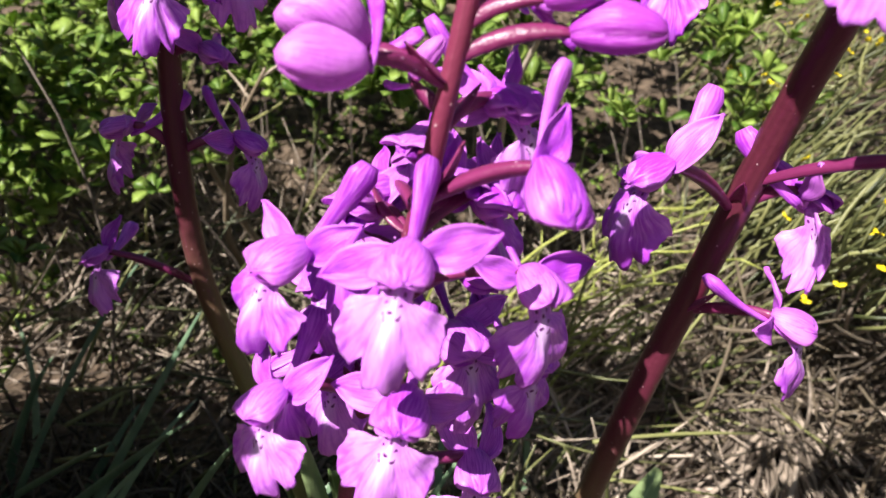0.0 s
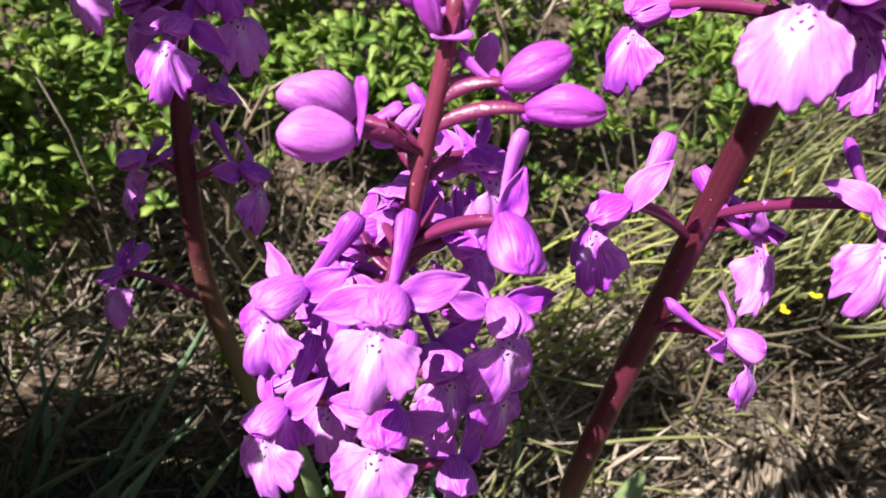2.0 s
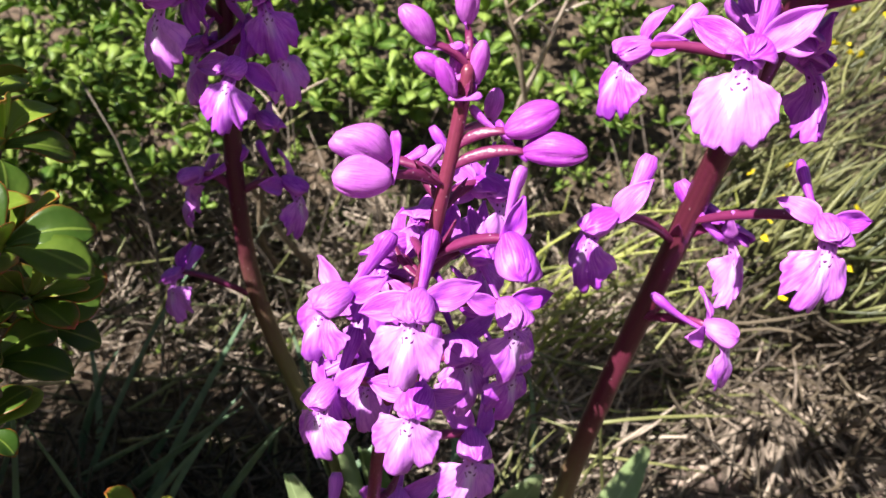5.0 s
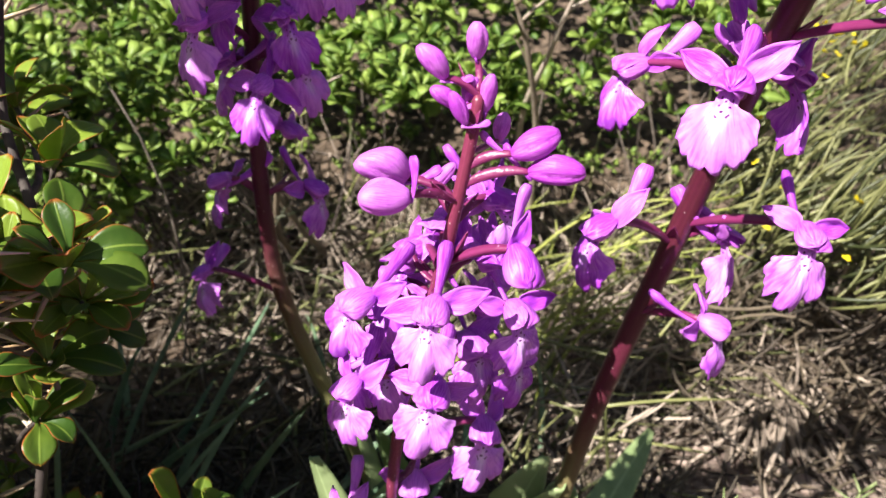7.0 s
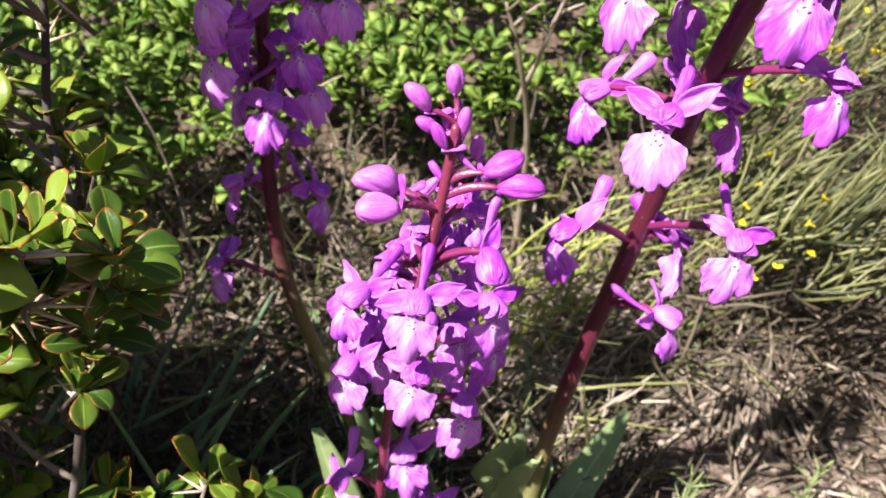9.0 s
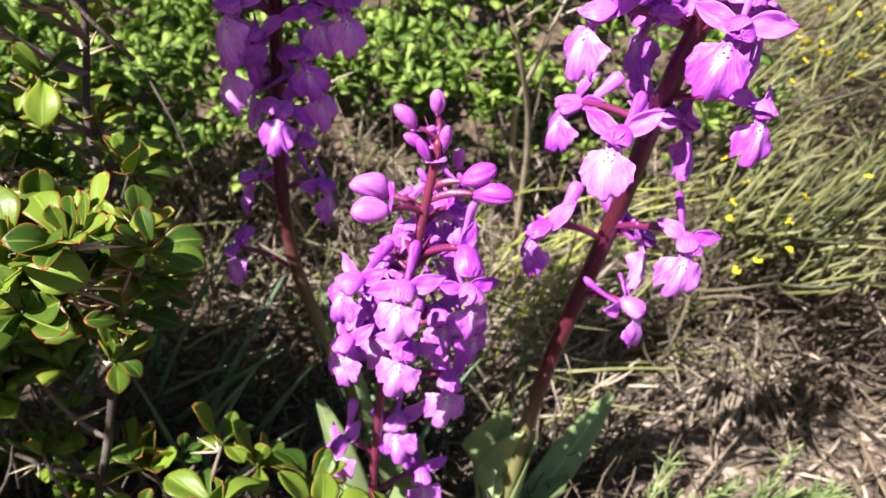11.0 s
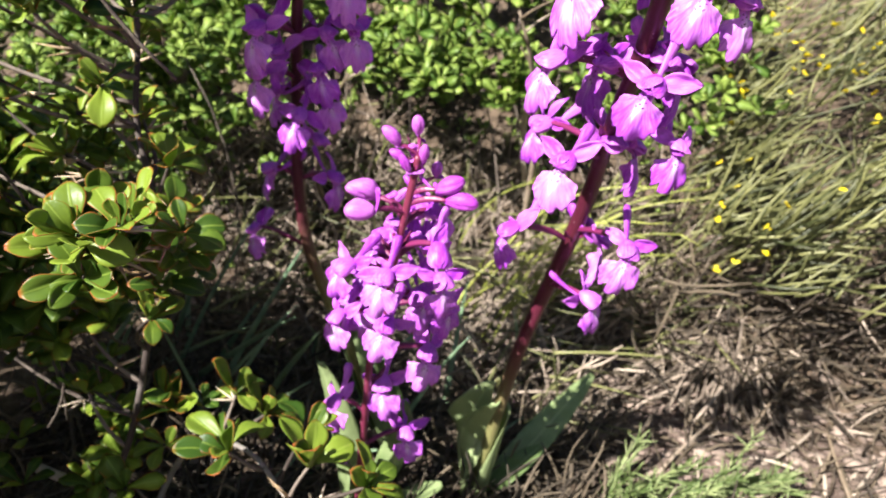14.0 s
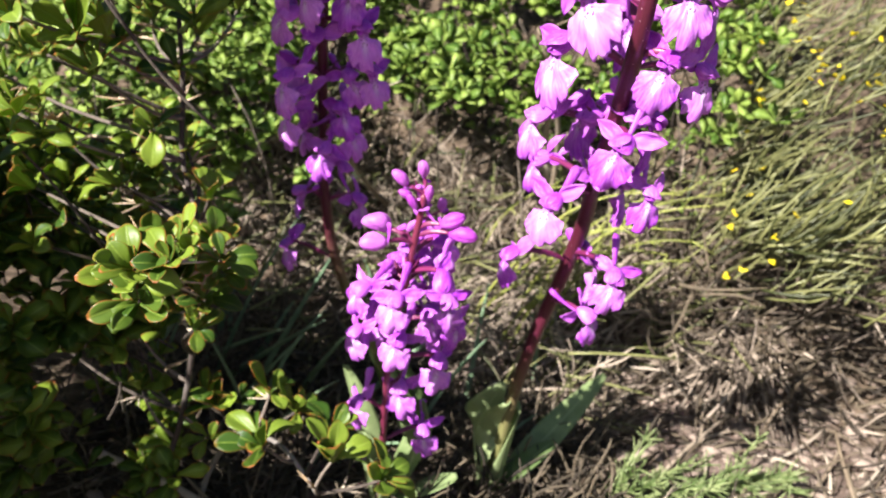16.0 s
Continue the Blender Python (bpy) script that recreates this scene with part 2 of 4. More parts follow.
def sheet(shape, nu, nv, thick, lens=False):
    """A closed thin shell round the surface shape(u, v), u from -1 to 1 and v from 0 to 1; a lens has one sharp rim."""
    us, vs = np.linspace(-1, 1, nu), np.linspace(0, 1, nv)
    p = np.array([[shape(u, v) for v in vs] for u in us], float)
    du, dv = np.gradient(p, axis=0), np.gradient(p, axis=1)
    nor = np.cross(du, dv)
    nor /= np.linalg.norm(nor, axis=2, keepdims=True) + 1e-9
    rim = np.minimum(1, 6 * (1 - np.abs(us)))[:, None, None] * 0.7 + 0.3
    top, low = p + nor * thick / 2 * rim, p - nor * thick / 2 * rim
    verts = np.concatenate([top.reshape(-1, 3), low.reshape(-1, 3)])
    uv = np.array([[u, v, 0.0] for u in us for v in vs] * 2)
    n = nu * nv
    under = {}
    for i in range(nu):
        for j in range(nv):
            edge = lens and (i in (0, nu - 1) or j in (0, nv - 1))
            under[i * nv + j] = i * nv + j if edge else n + i * nv + j
    faces = []
    for i in range(nu - 1):
        for j in range(nv - 1):
            a, b, d, e = i * nv + j, (i + 1) * nv + j, (i + 1) * nv + j + 1, i * nv + j + 1
            faces.append((a, b, d, e))
            faces.append((under[e], under[d], under[b], under[a]))
    if lens:
        keep = sorted({k for face in faces for k in face})
        order = {k: q for q, k in enumerate(keep)}
        return verts[keep], [tuple(order[k] for k in face) for face in faces], uv[keep]
    ring = [i * nv for i in range(nu)] + [(nu - 1) * nv + j for j in range(1, nv)]
    ring += [i * nv + nv - 1 for i in range(nu - 2, -1, -1)] + [j for j in range(nv - 2, 0, -1)]
    for a, b in zip(ring, ring[1:] + ring[:1]):
        faces.append((b, a, n + a, n + b))
    return verts, faces, uv


def tube(points, radii, sides=8, own=0.0, flat=1.0, ridge=0.0):
    """A round or flattened tube through the points, closed at both ends."""
    pts = [Vector(p) for p in points]
    verts, faces, uv = [], [], []
    total = len(pts) - 1
    side = None
    for k, p in enumerate(pts):
        ahead = (pts[min(k + 1, total)] - pts[max(k - 1, 0)]).normalized()
        if side is None:
            side = ahead.orthogonal().normalized()
        side = (side - ahead * side.dot(ahead)).normalized()
        other = ahead.cross(side)
        r = radii[k] if isinstance(radii, (list, tuple)) else radii
        for s in range(sides):
            a = 2 * math.pi * s / sides
            q = r * (1 + ridge * math.cos(3 * a + 2.5 * k / max(1, total)))
            verts.append(p + side * (math.cos(a) * q) + other * (math.sin(a) * q * flat))
            uv.append((abs(2 * s / sides - 1), k / total, own))
    for k in range(total):
        for s in range(sides):
            a, b = k * sides + s, k * sides + (s + 1) % sides
            faces.append((a, b, b + sides, a + sides))
    faces.append(tuple(range(sides - 1, -1, -1)))
    faces.append(tuple(total * sides + s for s in range(sides)))
    return [tuple(v) for v in verts], faces, uv


def joined(pieces):
    verts, faces, uv = [], [], []
    for v, f, w in pieces:
        base = len(verts)
        verts.extend(v)
        faces.extend(tuple(i + base for i in face) for face in f)
        uv.extend(w)
    return verts, faces, uv


def bow(a, b, c, n=8):
    """Points of a curve from a to c that is drawn towards b."""
    a, b, c = Vector(a), Vector(b), Vector(c)
    return [(1 - t) ** 2 * a + 2 * t * (1 - t) * b + t * t * c for t in (k / (n - 1) for k in range(n))]


def smooth_line(points, n):
    """A Catmull-Rom curve through the points."""
    pts = [Vector(p) for p in points]
    pts = [2 * pts[0] - pts[1]] + pts + [2 * pts[-1] - pts[-2]]
    out = []
    for k in range(n):
        s = k / (n - 1) * (len(pts) - 3)
        i = min(int(s), len(pts) - 4)
        t = s - i
        a, b, c, d = pts[i : i + 4]
        out.append(0.5 * (2 * b + (c - a) * t + (2 * a - 5 * b + 4 * c - d) * t * t + (3 * b - a - 3 * c + d) * t ** 3))
    return out


# ---- orchids ----
def lip_shape(seed, notch, mid):
    """A lip of two broad side lobes and a notched middle lobe, arched over its length and bent back at its sides."""
    r = random.Random(seed)
    ph, twist, curl, lobe = r.uniform(0, 6), r.uniform(-0.12, 0.12), r.uniform(0.75, 1.25), r.uniform(0.03, 0.07)

    def shape(u, v):
        fan = radians(82) * u
        deg = abs(82 * u)
        reach = 0.50 + 0.50 * math.cos(fan * 0.92) - notch * math.exp(-(((deg - 23) / 5.5) ** 2)) - mid * math.exp(-((deg / 4.5) ** 2))
        reach += 0.018 * math.sin(19 * u + ph) + 0.022 * math.sin(33 * u + 2.3 * ph) + 0.012 * math.sin(57 * u + 4 * ph)
        w = max(0.0, (v - 0.16) / 0.84)
        x = u * (0.13 + 0.05 * v) * (1 - w) + w * 0.68 * reach * math.sin(fan)
        down = 0.20 * min(1, v / 0.16) + w * 0.86 * reach * math.cos(fan)
        out = 0.08 + 0.34 * down - 0.46 * down * down
        out += -curl * 0.75 * abs(x) ** 1.7 + 0.05 * math.exp(-((x / 0.12) ** 2)) * v
        out += lobe * math.cos(math.pi * deg / 25) * w * w + 0.028 * math.sin(8 * u + ph) * v * v + 0.02 * math.sin(11 * v + 5 * u)
        return (x + twist * down * 0.3, out, -0.02 - down)

    return shape


def petal_shape(length, width, cup, arch, point=1.0, lean=0.0, seed=0, blunt=0.62, wave=0.012):
    """An ovate petal that runs along +y, cupped round its long axis and arched downwards."""
    r = random.Random(seed)
    ph = r.uniform(0, 6)

    def shape(u, v):
        w = width / 2 * (math.sin(math.pi * min(1, 0.06 + 0.94 * v) ** 0.95) ** blunt * 0.96 + 0.05 * (1 - v)) * (1 - 0.25 * (point - 1) * v)
        x = u * w
        a = arch * v
        y = length * (math.sin(a) / arch if abs(arch) > 1e-3 else v)
        z = -length * ((1 - math.cos(a)) / arch if abs(arch) > 1e-3 else 0)
        z -= cup * (x * x) / (width / 2)
        return (x + lean * v * v * length, y + 0.01 * math.sin(9 * u + ph), z + wave * math.sin(5 * v + 4 * u + ph) * width + wave * 0.6 * math.sin(11 * v - 3 * u + 2 * ph) * width)

    return shape


LIPS = {kind: [mesh_of("labellum", *sheet(lip_shape(s + seed, notch + 0.03 * s, 0.05 + 0.02 * s), 45, 20, 0.03), LIP) for s in range(4)] for kind, seed, notch in (("open", 0, 0.18), ("fan", 10, 0.03))}
DORSALS = [mesh_of("dorsal_sepal", *sheet(petal_shape(0.66, 0.56, 0.85, 1.55 + 0.12 * s, seed=s), 15, 15, 0.03), PETAL) for s in range(3)]
PETALS = [mesh_of("petal", *sheet(petal_shape(0.58, 0.40, 0.75, 1.35 + 0.15 * s, seed=20 + s), 13, 13, 0.03), PETAL) for s in range(3)]
SEPALS = [mesh_of("lateral_sepal", *sheet(petal_shape(0.66, 0.37, 0.55, -0.9 + 0.45 * s, 1.3, 0.22 - 0.20 * s, 40 + s, 0.80, 0.05), 13, 14, 0.022), PETAL) for s in range(3)]
SPURS = [
    mesh_of("spur", *tube(bow((0, 0.08, -0.10), (0, -0.45, -0.02 + 0.05 * s), (0.10 * s - 0.10, -0.92, 0.30 + 0.14 * s), 12), [0.065, 0.07, 0.07, 0.07, 0.075, 0.085, 0.095, 0.11, 0.13, 0.15, 0.155, 0.10], 14, 0.0, 0.55), PETAL)
    for s in range(3)
]
COLUMN = mesh_of("column", *tube([(0, 0.06, -0.12), (0, 0.12, -0.06), (0, 0.17, 0.0), (0, 0.18, 0.05)], [0.07, 0.08, 0.07, 0.03], 10), BUD)
BRACTS = [mesh_of("bract", *sheet(petal_shape(1.0, 0.30, 0.7, -0.35 + 0.45 * s, 1.8, seed=60 + s), 9, 12, 0.035), OVARY) for s in range(2)]


def bud_mesh(seed):
    """A closed flower: three sepals overlap in low ridges round a blunt, bent tip."""
    r = random.Random(seed)
    n, m = 30, 18
    lop, tilt = r.uniform(0.05, 0.16), r.uniform(0, 6)
    verts, faces, uv = [], [], []
    for k in range(m):
        v = k / (m - 1)
        rad = 0.30 * math.sin(math.pi * (0.05 + 0.925 * v) ** 1.12) ** 0.52
        bend = (0.10 + lop) * v * v
        for s in range(n):
            a = 2 * math.pi * s / n
            part_way = (1.5 * a / math.pi + 0.25 * v) % 1
            g = 1 - 0.20 * math.exp(-((min(part_way, 1 - part_way) / 0.08) ** 2)) + 0.10 * part_way
            q = rad * g * (1 + lop * math.sin(a + tilt) * math.sin(math.pi * v))
            verts.append((math.cos(a) * q * 1.05, 0.02 + v * 0.97, math.sin(a) * q - bend))
            uv.append((2 * part_way - 1, v, seed * 0.3))
    for k in range(m - 1):
        for s in range(n):
            a, b = k * n + s, k * n + (s + 1) % n
            faces.append((a, b, b + n, a + n))
    faces += [tuple(range(n - 1, -1, -1)), tuple((m - 1) * n + s for s in range(n))]
    return mesh_of("bud", verts, faces, uv, BUD)


BUDS = [bud_mesh(s) for s in range(4)]
STEM_LINES = {}
bloom_rng = random.Random(77)


def orchid(axis, radius, label, skin=None):
    """The bare plant: its stem from the ground up."""
    base = Vector(axis[0])
    root = thing("orchid", base, label, "flower", "orchids")
    line = smooth_line([Vector(p) - base for p in axis], 60)
    radii = [radius * (1.0 - 0.42 * (k / 59) ** 1.6) * min(1, (60.5 - k) / 5) for k in range(60)]
    part("stem", mesh_of("stem", *tube(line, radii, 18, 0.0, 1.0, 0.012), skin or STEM), root, None, "wine red fleshy flower stem")
    STEM_LINES[root.name] = base, line
    return root


def stalked(root, m, name, drop, thick, end):
    """A twisted ovary from the stem to a flower at pose m, which carries the flower's other parts; also where it begins."""
    base, line = STEM_LINES[root.name]
    want = m.translation.z - drop
    foot = min(line, key=lambda p: abs(p.z - want))
    back = m.inverted() @ foot
    mid = Vector((back.x * 0.5, back.y * 0.5, back.z * 0.45 + 0.24))
    n = 11
    girth = [thick * (0.8 + 0.5 * math.sin(math.pi * q / (n - 1))) for q in range(n)]
    head = part(name, mesh_of("ovary", *tube(bow(back, mid, end, n), girth, 12, 0.0, 1.0, 0.14), OVARY), root, m)
    return head, back


def bract_at(head, back, r, size):
    m = Matrix.Translation(back) @ (-back).to_track_quat("Y", "Z").to_matrix().to_4x4() @ pose(0, 0, 0.05, 14 + r.uniform(-8, 16), 0, r.uniform(-24, 24))
    part("bract", BRACTS[r.randrange(2)], head, m @ Matrix.Scale(size, 4), "narrow rose violet bract")


def bloom(root, at, yaw, pitch, roll, size, sepals=(60, 80), kind="open", spur=12):
    """A flower that looks to yaw degrees east of south and nods by pitch; sepals: how far each leans from upright to its side."""
    r = bloom_rng
    m = Matrix.Translation(Vector(at) - STEM_LINES[root.name][0]) @ pose(0, 0, 0, 0, 0, 180 + yaw) @ pose(0, 0, 0, -pitch) @ pose(0, 0, 0, 0, roll, 0) @ Matrix.Scale(size, 4)
    head, back = stalked(root, m, "flower", r.uniform(0.15, 0.45) * size, 0.062, Vector((0, 0.04, 0.04)))
    v = r.randrange(3)
    swell = 1.18 if kind == "opening" else 1.0
    grow = Matrix.Scale(swell, 4)
    part("dorsal_sepal", DORSALS[v], head, pose(0, -0.03, 0.12, 22 + r.uniform(-6, 6), r.uniform(-6, 6), r.uniform(-6, 6)) @ grow)
    for side in (1, -1):
        part("petal", PETALS[(v + side) % 3], head, pose(0.07 * side, 0, 0.06, 10 + r.uniform(-6, 6), side * (40 + r.uniform(-8, 8)), -side * (14 + r.uniform(-6, 6))) @ grow)
    if kind != "opening":
        part("labellum", LIPS[kind][r.randrange(4)], head, pose(0, 0.12, -0.14, r.uniform(2, 14), r.uniform(-5, 5), r.uniform(-5, 5)), "pale violet lip with a white dotted middle")
        part("column", COLUMN, head)
    for side, lean in zip((-1, 1), sepals):
        a = radians(lean + r.uniform(-6, 6))
        way = Vector((side * math.sin(a), r.uniform(-0.35, 0.05), math.cos(a))).normalized()
        front = Vector((0.25 * side, 1, 0.15)).normalized()
        front = (front - way * front.dot(way)).normalized()
        across = way.cross(front)
        turn = Matrix((-across, way, -front)).transposed().to_4x4()
        part("lateral_sepal", SEPALS[r.randrange(3)], head, Matrix.Translation((0.09 * side, 0.0, 0.0)) @ turn @ Matrix.Scale(r.uniform(0.92, 1.18), 4))
    part("spur", SPURS[v], head, pose(0, 0, 0, -spur + r.uniform(-10, 10), 0, r.uniform(-14, 14)))
    if r.random() < 0.6:
        bract_at(head, back, r, 0.8)
    return head


def shut(root, at, way, wide=1.0):
    """A closed bud from its base along way."""
    r = bloom_rng
    way = Vector(way)
    turn = way.to_track_quat("Y", "Z").to_matrix().to_4x4()
    m = Matrix.Translation(Vector(at) - STEM_LINES[root.name][0]) @ turn @ Matrix.Scale(way.length, 4)
    head, back = stalked(root, m, "flower_bud", 0.12 + 0.15 * way.length, 0.075, Vector((0, 0.06, 0)))
    part("closed_petals", BUDS[r.randrange(4)], head, pose(0, 0, 0, r.uniform(-4, 4), r.uniform(0, 120), 0) @ Matrix.Diagonal((wide, 1, wide, 1)))
    part("spur", SPURS[r.randrange(3)], head, pose(0, 0.05, -0.05, -35 + r.uniform(-12, 12), 0, 0) @ Matrix.Scale(0.75, 4))
    if r.random() < 0.7:
        bract_at(head, back, r, 0.9)
    return head


def orchid_leaf(root, base, mid, tip, width, fold, roll, label=""):
    """A broad lance-shaped leaf with a groove along its middle."""
    off = root.matrix_basis.translation / CM + Vector((0, 0, GROUND))
    line = bow(Vector(base) - off, Vector(mid) - off, Vector(tip) - off, 24)

    def shape(u, v):
        s = v * 23
        i = min(int(s), 22)
        p = line[i].lerp(line[i + 1], s - i)
        ahead = (line[i + 1] - line[i]).normalized()
        side = ahead.cross(Vector((0, 0, 1)))
        side = Vector((1, 0, 0)) if side.length < 0.05 else side.normalized()
        side = Matrix.Rotation(radians(roll), 3, ahead) @ side
        above = side.cross(ahead)
        w = width / 2 * (math.sin(math.pi * (0.10 + 0.88 * v)) ** 0.6)
        q = p + side * (u * w) + above * (fold * abs(u) ** 1.4 * w + 0.03 * math.sin(9 * v + 3 * u))
        return tuple(q)

    return part("leaf", mesh_of("leaf", *sheet(shape, 13, 30, 0.07), ORCHID_LEAF), root, None, label)


MIDDLE_AXIS = [(-2.2, 13.72, 4.3), (-1.96, 12.36, 6.5), (-1.73, 10.99, 9.6), (-1.49, 9.62, 13.0), (-1.20, 8.35, 16.0), (-0.62, 7.2, 18.8), (-0.40, 6.65, 20.0), (-0.16, 6.2, 21.7), (-0.15, 6.15, 22.1)]
RIGHT_AXIS = [(2.18, 17.25, 4.3), (2.53, 15.76, 7.5), (2.89, 14.26, 11.8), (3.32, 12.78, 15.3), (3.99, 11.49, 18.9), (4.3, 10.18, 21.2), (4.37, 8.45, 23.0), (4.56, 6.58, 24.8), (4.68, 4.85, 26.6), (4.72, 4.1, 27.8), (4.74, 3.5, 29.4), (4.72, 3.1, 30.6)]
LEFT_AXIS = [(-1.72, 18.88, 4.3), (-2.81, 17.61, 7.0), (-3.89, 16.34, 10.6), (-4.92, 15.07, 13.5), (-5.71, 13.87, 16.4), (-5.92, 12.85, 19.2), (-5.78, 11.94, 21.7), (-5.61, 11.03, 23.9), (-5.35, 10.15, 25.8), (-5.08, 9.28, 27.6), (-4.82, 8.41, 28.8)]

middle = orchid(MIDDLE_AXIS, 0.145, "shorter early purple orchid with pale violet flowers and closed buds", STEM_LOW)
right = orchid(RIGHT_AXIS, 0.275, "tall leaning early purple orchid with large violet flowers")
left = orchid(LEFT_AXIS, 0.25, "shaded early purple orchid with deep violet flowers", STEM_HIGH)
shut(middle, (-1.13, 6.50, 20.68), (-0.66, -0.15, 0.47), 1.20)
bloom(middle, (0.63, 6.38, 19.77), 38, 26, 0, 1.08, (112, -28), "opening", 30)
shut(middle, (-0.95, 5.80, 20.55), (-0.71, -0.15, -0.19), 1.13)
bloom(middle, (0.14, 7.52, 20.40), 58, 0, 20, 1.05, (40, 80), "open", 22)
bloom(middle, (-1.67, 6.72, 18.67), -38, 8, -32, 1.09, (25, 95), "open", 22)
bloom(middle, (-1.21, 7.70, 19.03), -22, -24, 12, 1.05, (30, -22), "open", 10)
bloom(middle, (-0.48, 5.99, 18.91), -6, 4, -4, 1.04, (72, 125), "open", 22)
bloom(middle, (0.68, 7.42, 18.56), 32, 6, 12, 1.07, (85, 70), "open", 22)
bloom(middle, (-1.83, 6.86, 17.07), -24, 6, -2, 0.98, (60, 35), "open", 22)
bloom(middle, (-0.42, 6.75, 17.25), -6, 6, -8, 1.11, (100, 100), "open", 22)
bloom(middle, (0.37, 9.34, 15.41), 18, 6, -4, 1.23, (30, 20), "open", 22)
bloom(middle, (-0.18, 8.50, 17.48), 35, 4, 20, 1.19, (70, 100), "open", 22)
bloom(middle, (-1.04, 9.85, 13.64), 4, 6, 10, 1.23, (95, 100), "open", 22)
bloom(middle, (-2.51, 9.80, 12.56), -22, 4, 0, 1.10, (35, 60), "open", 22)
bloom(middle, (-0.40, 11.86, 10.65), 18, 0, 14, 1.18, (60, 30), "open", 22)
bloom(middle, (0.76, 8.54, 17.41), 48, 6, 12, 1.05, (80, 80), "open", 22)
bloom(middle, (0.11, 7.79, 19.35), 25, -10, 0, 1.02, (-20, 25), "opening", 10)
bloom(middle, (-1.76, 8.06, 18.11), -15, 6, 20, 0.79, (40, 70), "open", 22)
bloom(middle, (-1.88, 8.26, 16.93), -100, 4, 14, 1.05, (40, 70), "open", 22)
bloom(middle, (-1.04, 8.19, 19.29), -25, -12, 0, 0.95, (10, 30), "opening", 10)
bloom(middle, (0.00, 8.05, 19.30), 45, 0, 26, 0.95, (30, 60), "open", 20)
bloom(middle, (-1.31, 7.88, 18.61), -28, 0, -6, 0.95, (60, 60), "open", 20)
bloom(middle, (-0.03, 8.59, 17.54), 30, 0, 12, 0.98, (60, 90), "open", 20)
bloom(middle, (-1.42, 8.40, 16.94), -20, 0, 0, 0.98, (60, 60), "open", 20)
bloom(middle, (-0.04, 8.13, 18.36), 50, -10, 0, 0.90, (20, 60), "opening", 20)
bloom(middle, (-0.67, 7.69, 19.73), -14, -20, 0, 0.95, (25, -15), "opening", 24)
bloom(middle, (0.06, 7.56, 20.35), 32, -15, 0, 0.90, (-10, 40), "opening", 20)
bloom(middle, (-0.17, 7.79, 19.38), 8, -20, 0, 0.95, (20, 15), "opening", 26)
bloom(right, (4.78, 10.85, 17.67), 62, 0, 30, 1.23, (25, 70), "open", 14)
bloom(right, (5.53, 8.35, 20.26), 12, 4, -4, 1.18, (70, 55), "open", 14)
bloom(right, (4.70, 10.75, 19.64), 100, 0, -14, 1.23, (40, 80), "open", 14)
bloom(right, (2.42, 9.46, 19.85), -58, 2, -14, 1.23, (20, 120), "open", 14)
bloom(right, (3.49, 6.59, 22.59), -14, 0, -12, 1.15, (30, 85), "fan", 14)
bloom(right, (2.75, 10.44, 22.89), -58, 0, -30, 1.23, (40, 10), "open", 14)
bloom(right, (4.88, 9.15, 22.88), 100, 0, -14, 1.23, (40, 80), "open", 14)
bloom(right, (4.95, 5.07, 24.73), -12, 4, -20, 1.11, (50, 95), "fan", 14)
bloom(right, (5.77, 6.09, 23.42), 24, 0, -4, 0.95, (60, 55), "open", 14)
bloom(right, (2.85, 6.47, 24.86), -50, 0, -20, 1.23, (30, 60), "open", 14)
bloom(right, (5.21, 6.28, 25.17), 95, 0, -14, 1.23, (50, 80), "open", 14)
bloom(right, (5.50, 4.59, 26.74), -4, 4, -18, 1.07, (60, 80), "fan", 14)
bloom(right, (6.18, 5.37, 26.57), 38, 0, 4, 1.00, (40, 70), "open", 14)
bloom(right, (3.13, 5.23, 26.76), -40, 0, 2, 1.39, (60, 90), "open", 14)
bloom(right, (3.39, 4.29, 27.96), -10, 0, 28, 1.33, (50, 90), "open", 14)
bloom(right, (5.41, 4.13, 28.29), 20, 0, 12, 1.14, (60, 90), "open", 14)
bloom(right, (5.86, 5.07, 28.25), 75, 0, 14, 1.23, (60, 90), "open", 14)
bloom(right, (3.89, 7.63, 24.99), -130, 0, 0, 1.23, (50, 70), "open", 14)
bloom(right, (4.38, 5.94, 27.62), 170, 0, 0, 1.23, (50, 70), "open", 14)
bloom(right, (4.16, 6.78, 24.92), -40, -6, 0, 1.10, (30, 60), "opening", 14)
bloom(right, (4.99, 6.02, 25.24), 22, -6, 0, 1.10, (10, 60), "opening", 14)
bloom(right, (4.31, 8.37, 22.96), 45, -8, 0, 1.10, (20, 80), "opening", 14)
bloom(left, (-7.52, 13.31, 16.78), -28, 0, 26, 1.05, (15, 60), "open", 20)
bloom(left, (-6.54, 12.44, 19.44), -75, 0, -14, 1.15, (60, 80), "open", 20)
bloom(left, (-4.80, 13.04, 19.40), 80, 0, 14, 1.15, (40, 80), "open", 20)
bloom(left, (-4.90, 10.24, 21.90), -4, 2, -6, 1.12, (100, 100), "open", 20)
bloom(left, (-4.72, 11.16, 22.50), 48, 0, 30, 1.15, (30, 80), "open", 20)
bloom(left, (-6.08, 9.88, 23.02), -22, 0, -2, 1.20, (60, 90), "open", 20)
bloom(left, (-5.72, 8.81, 24.34), -25, 0, 4, 1.20, (70, 60), "open", 20)
bloom(left, (-3.79, 10.83, 24.66), 35, 0, 12, 1.12, (80, 50), "open", 20)
bloom(left, (-5.57, 8.65, 26.28), -30, 0, -38, 1.20, (60, 80), "open", 20)
bloom(left, (-3.75, 9.44, 26.13), 25, 0, 16, 1.20, (50, 80), "open", 20)
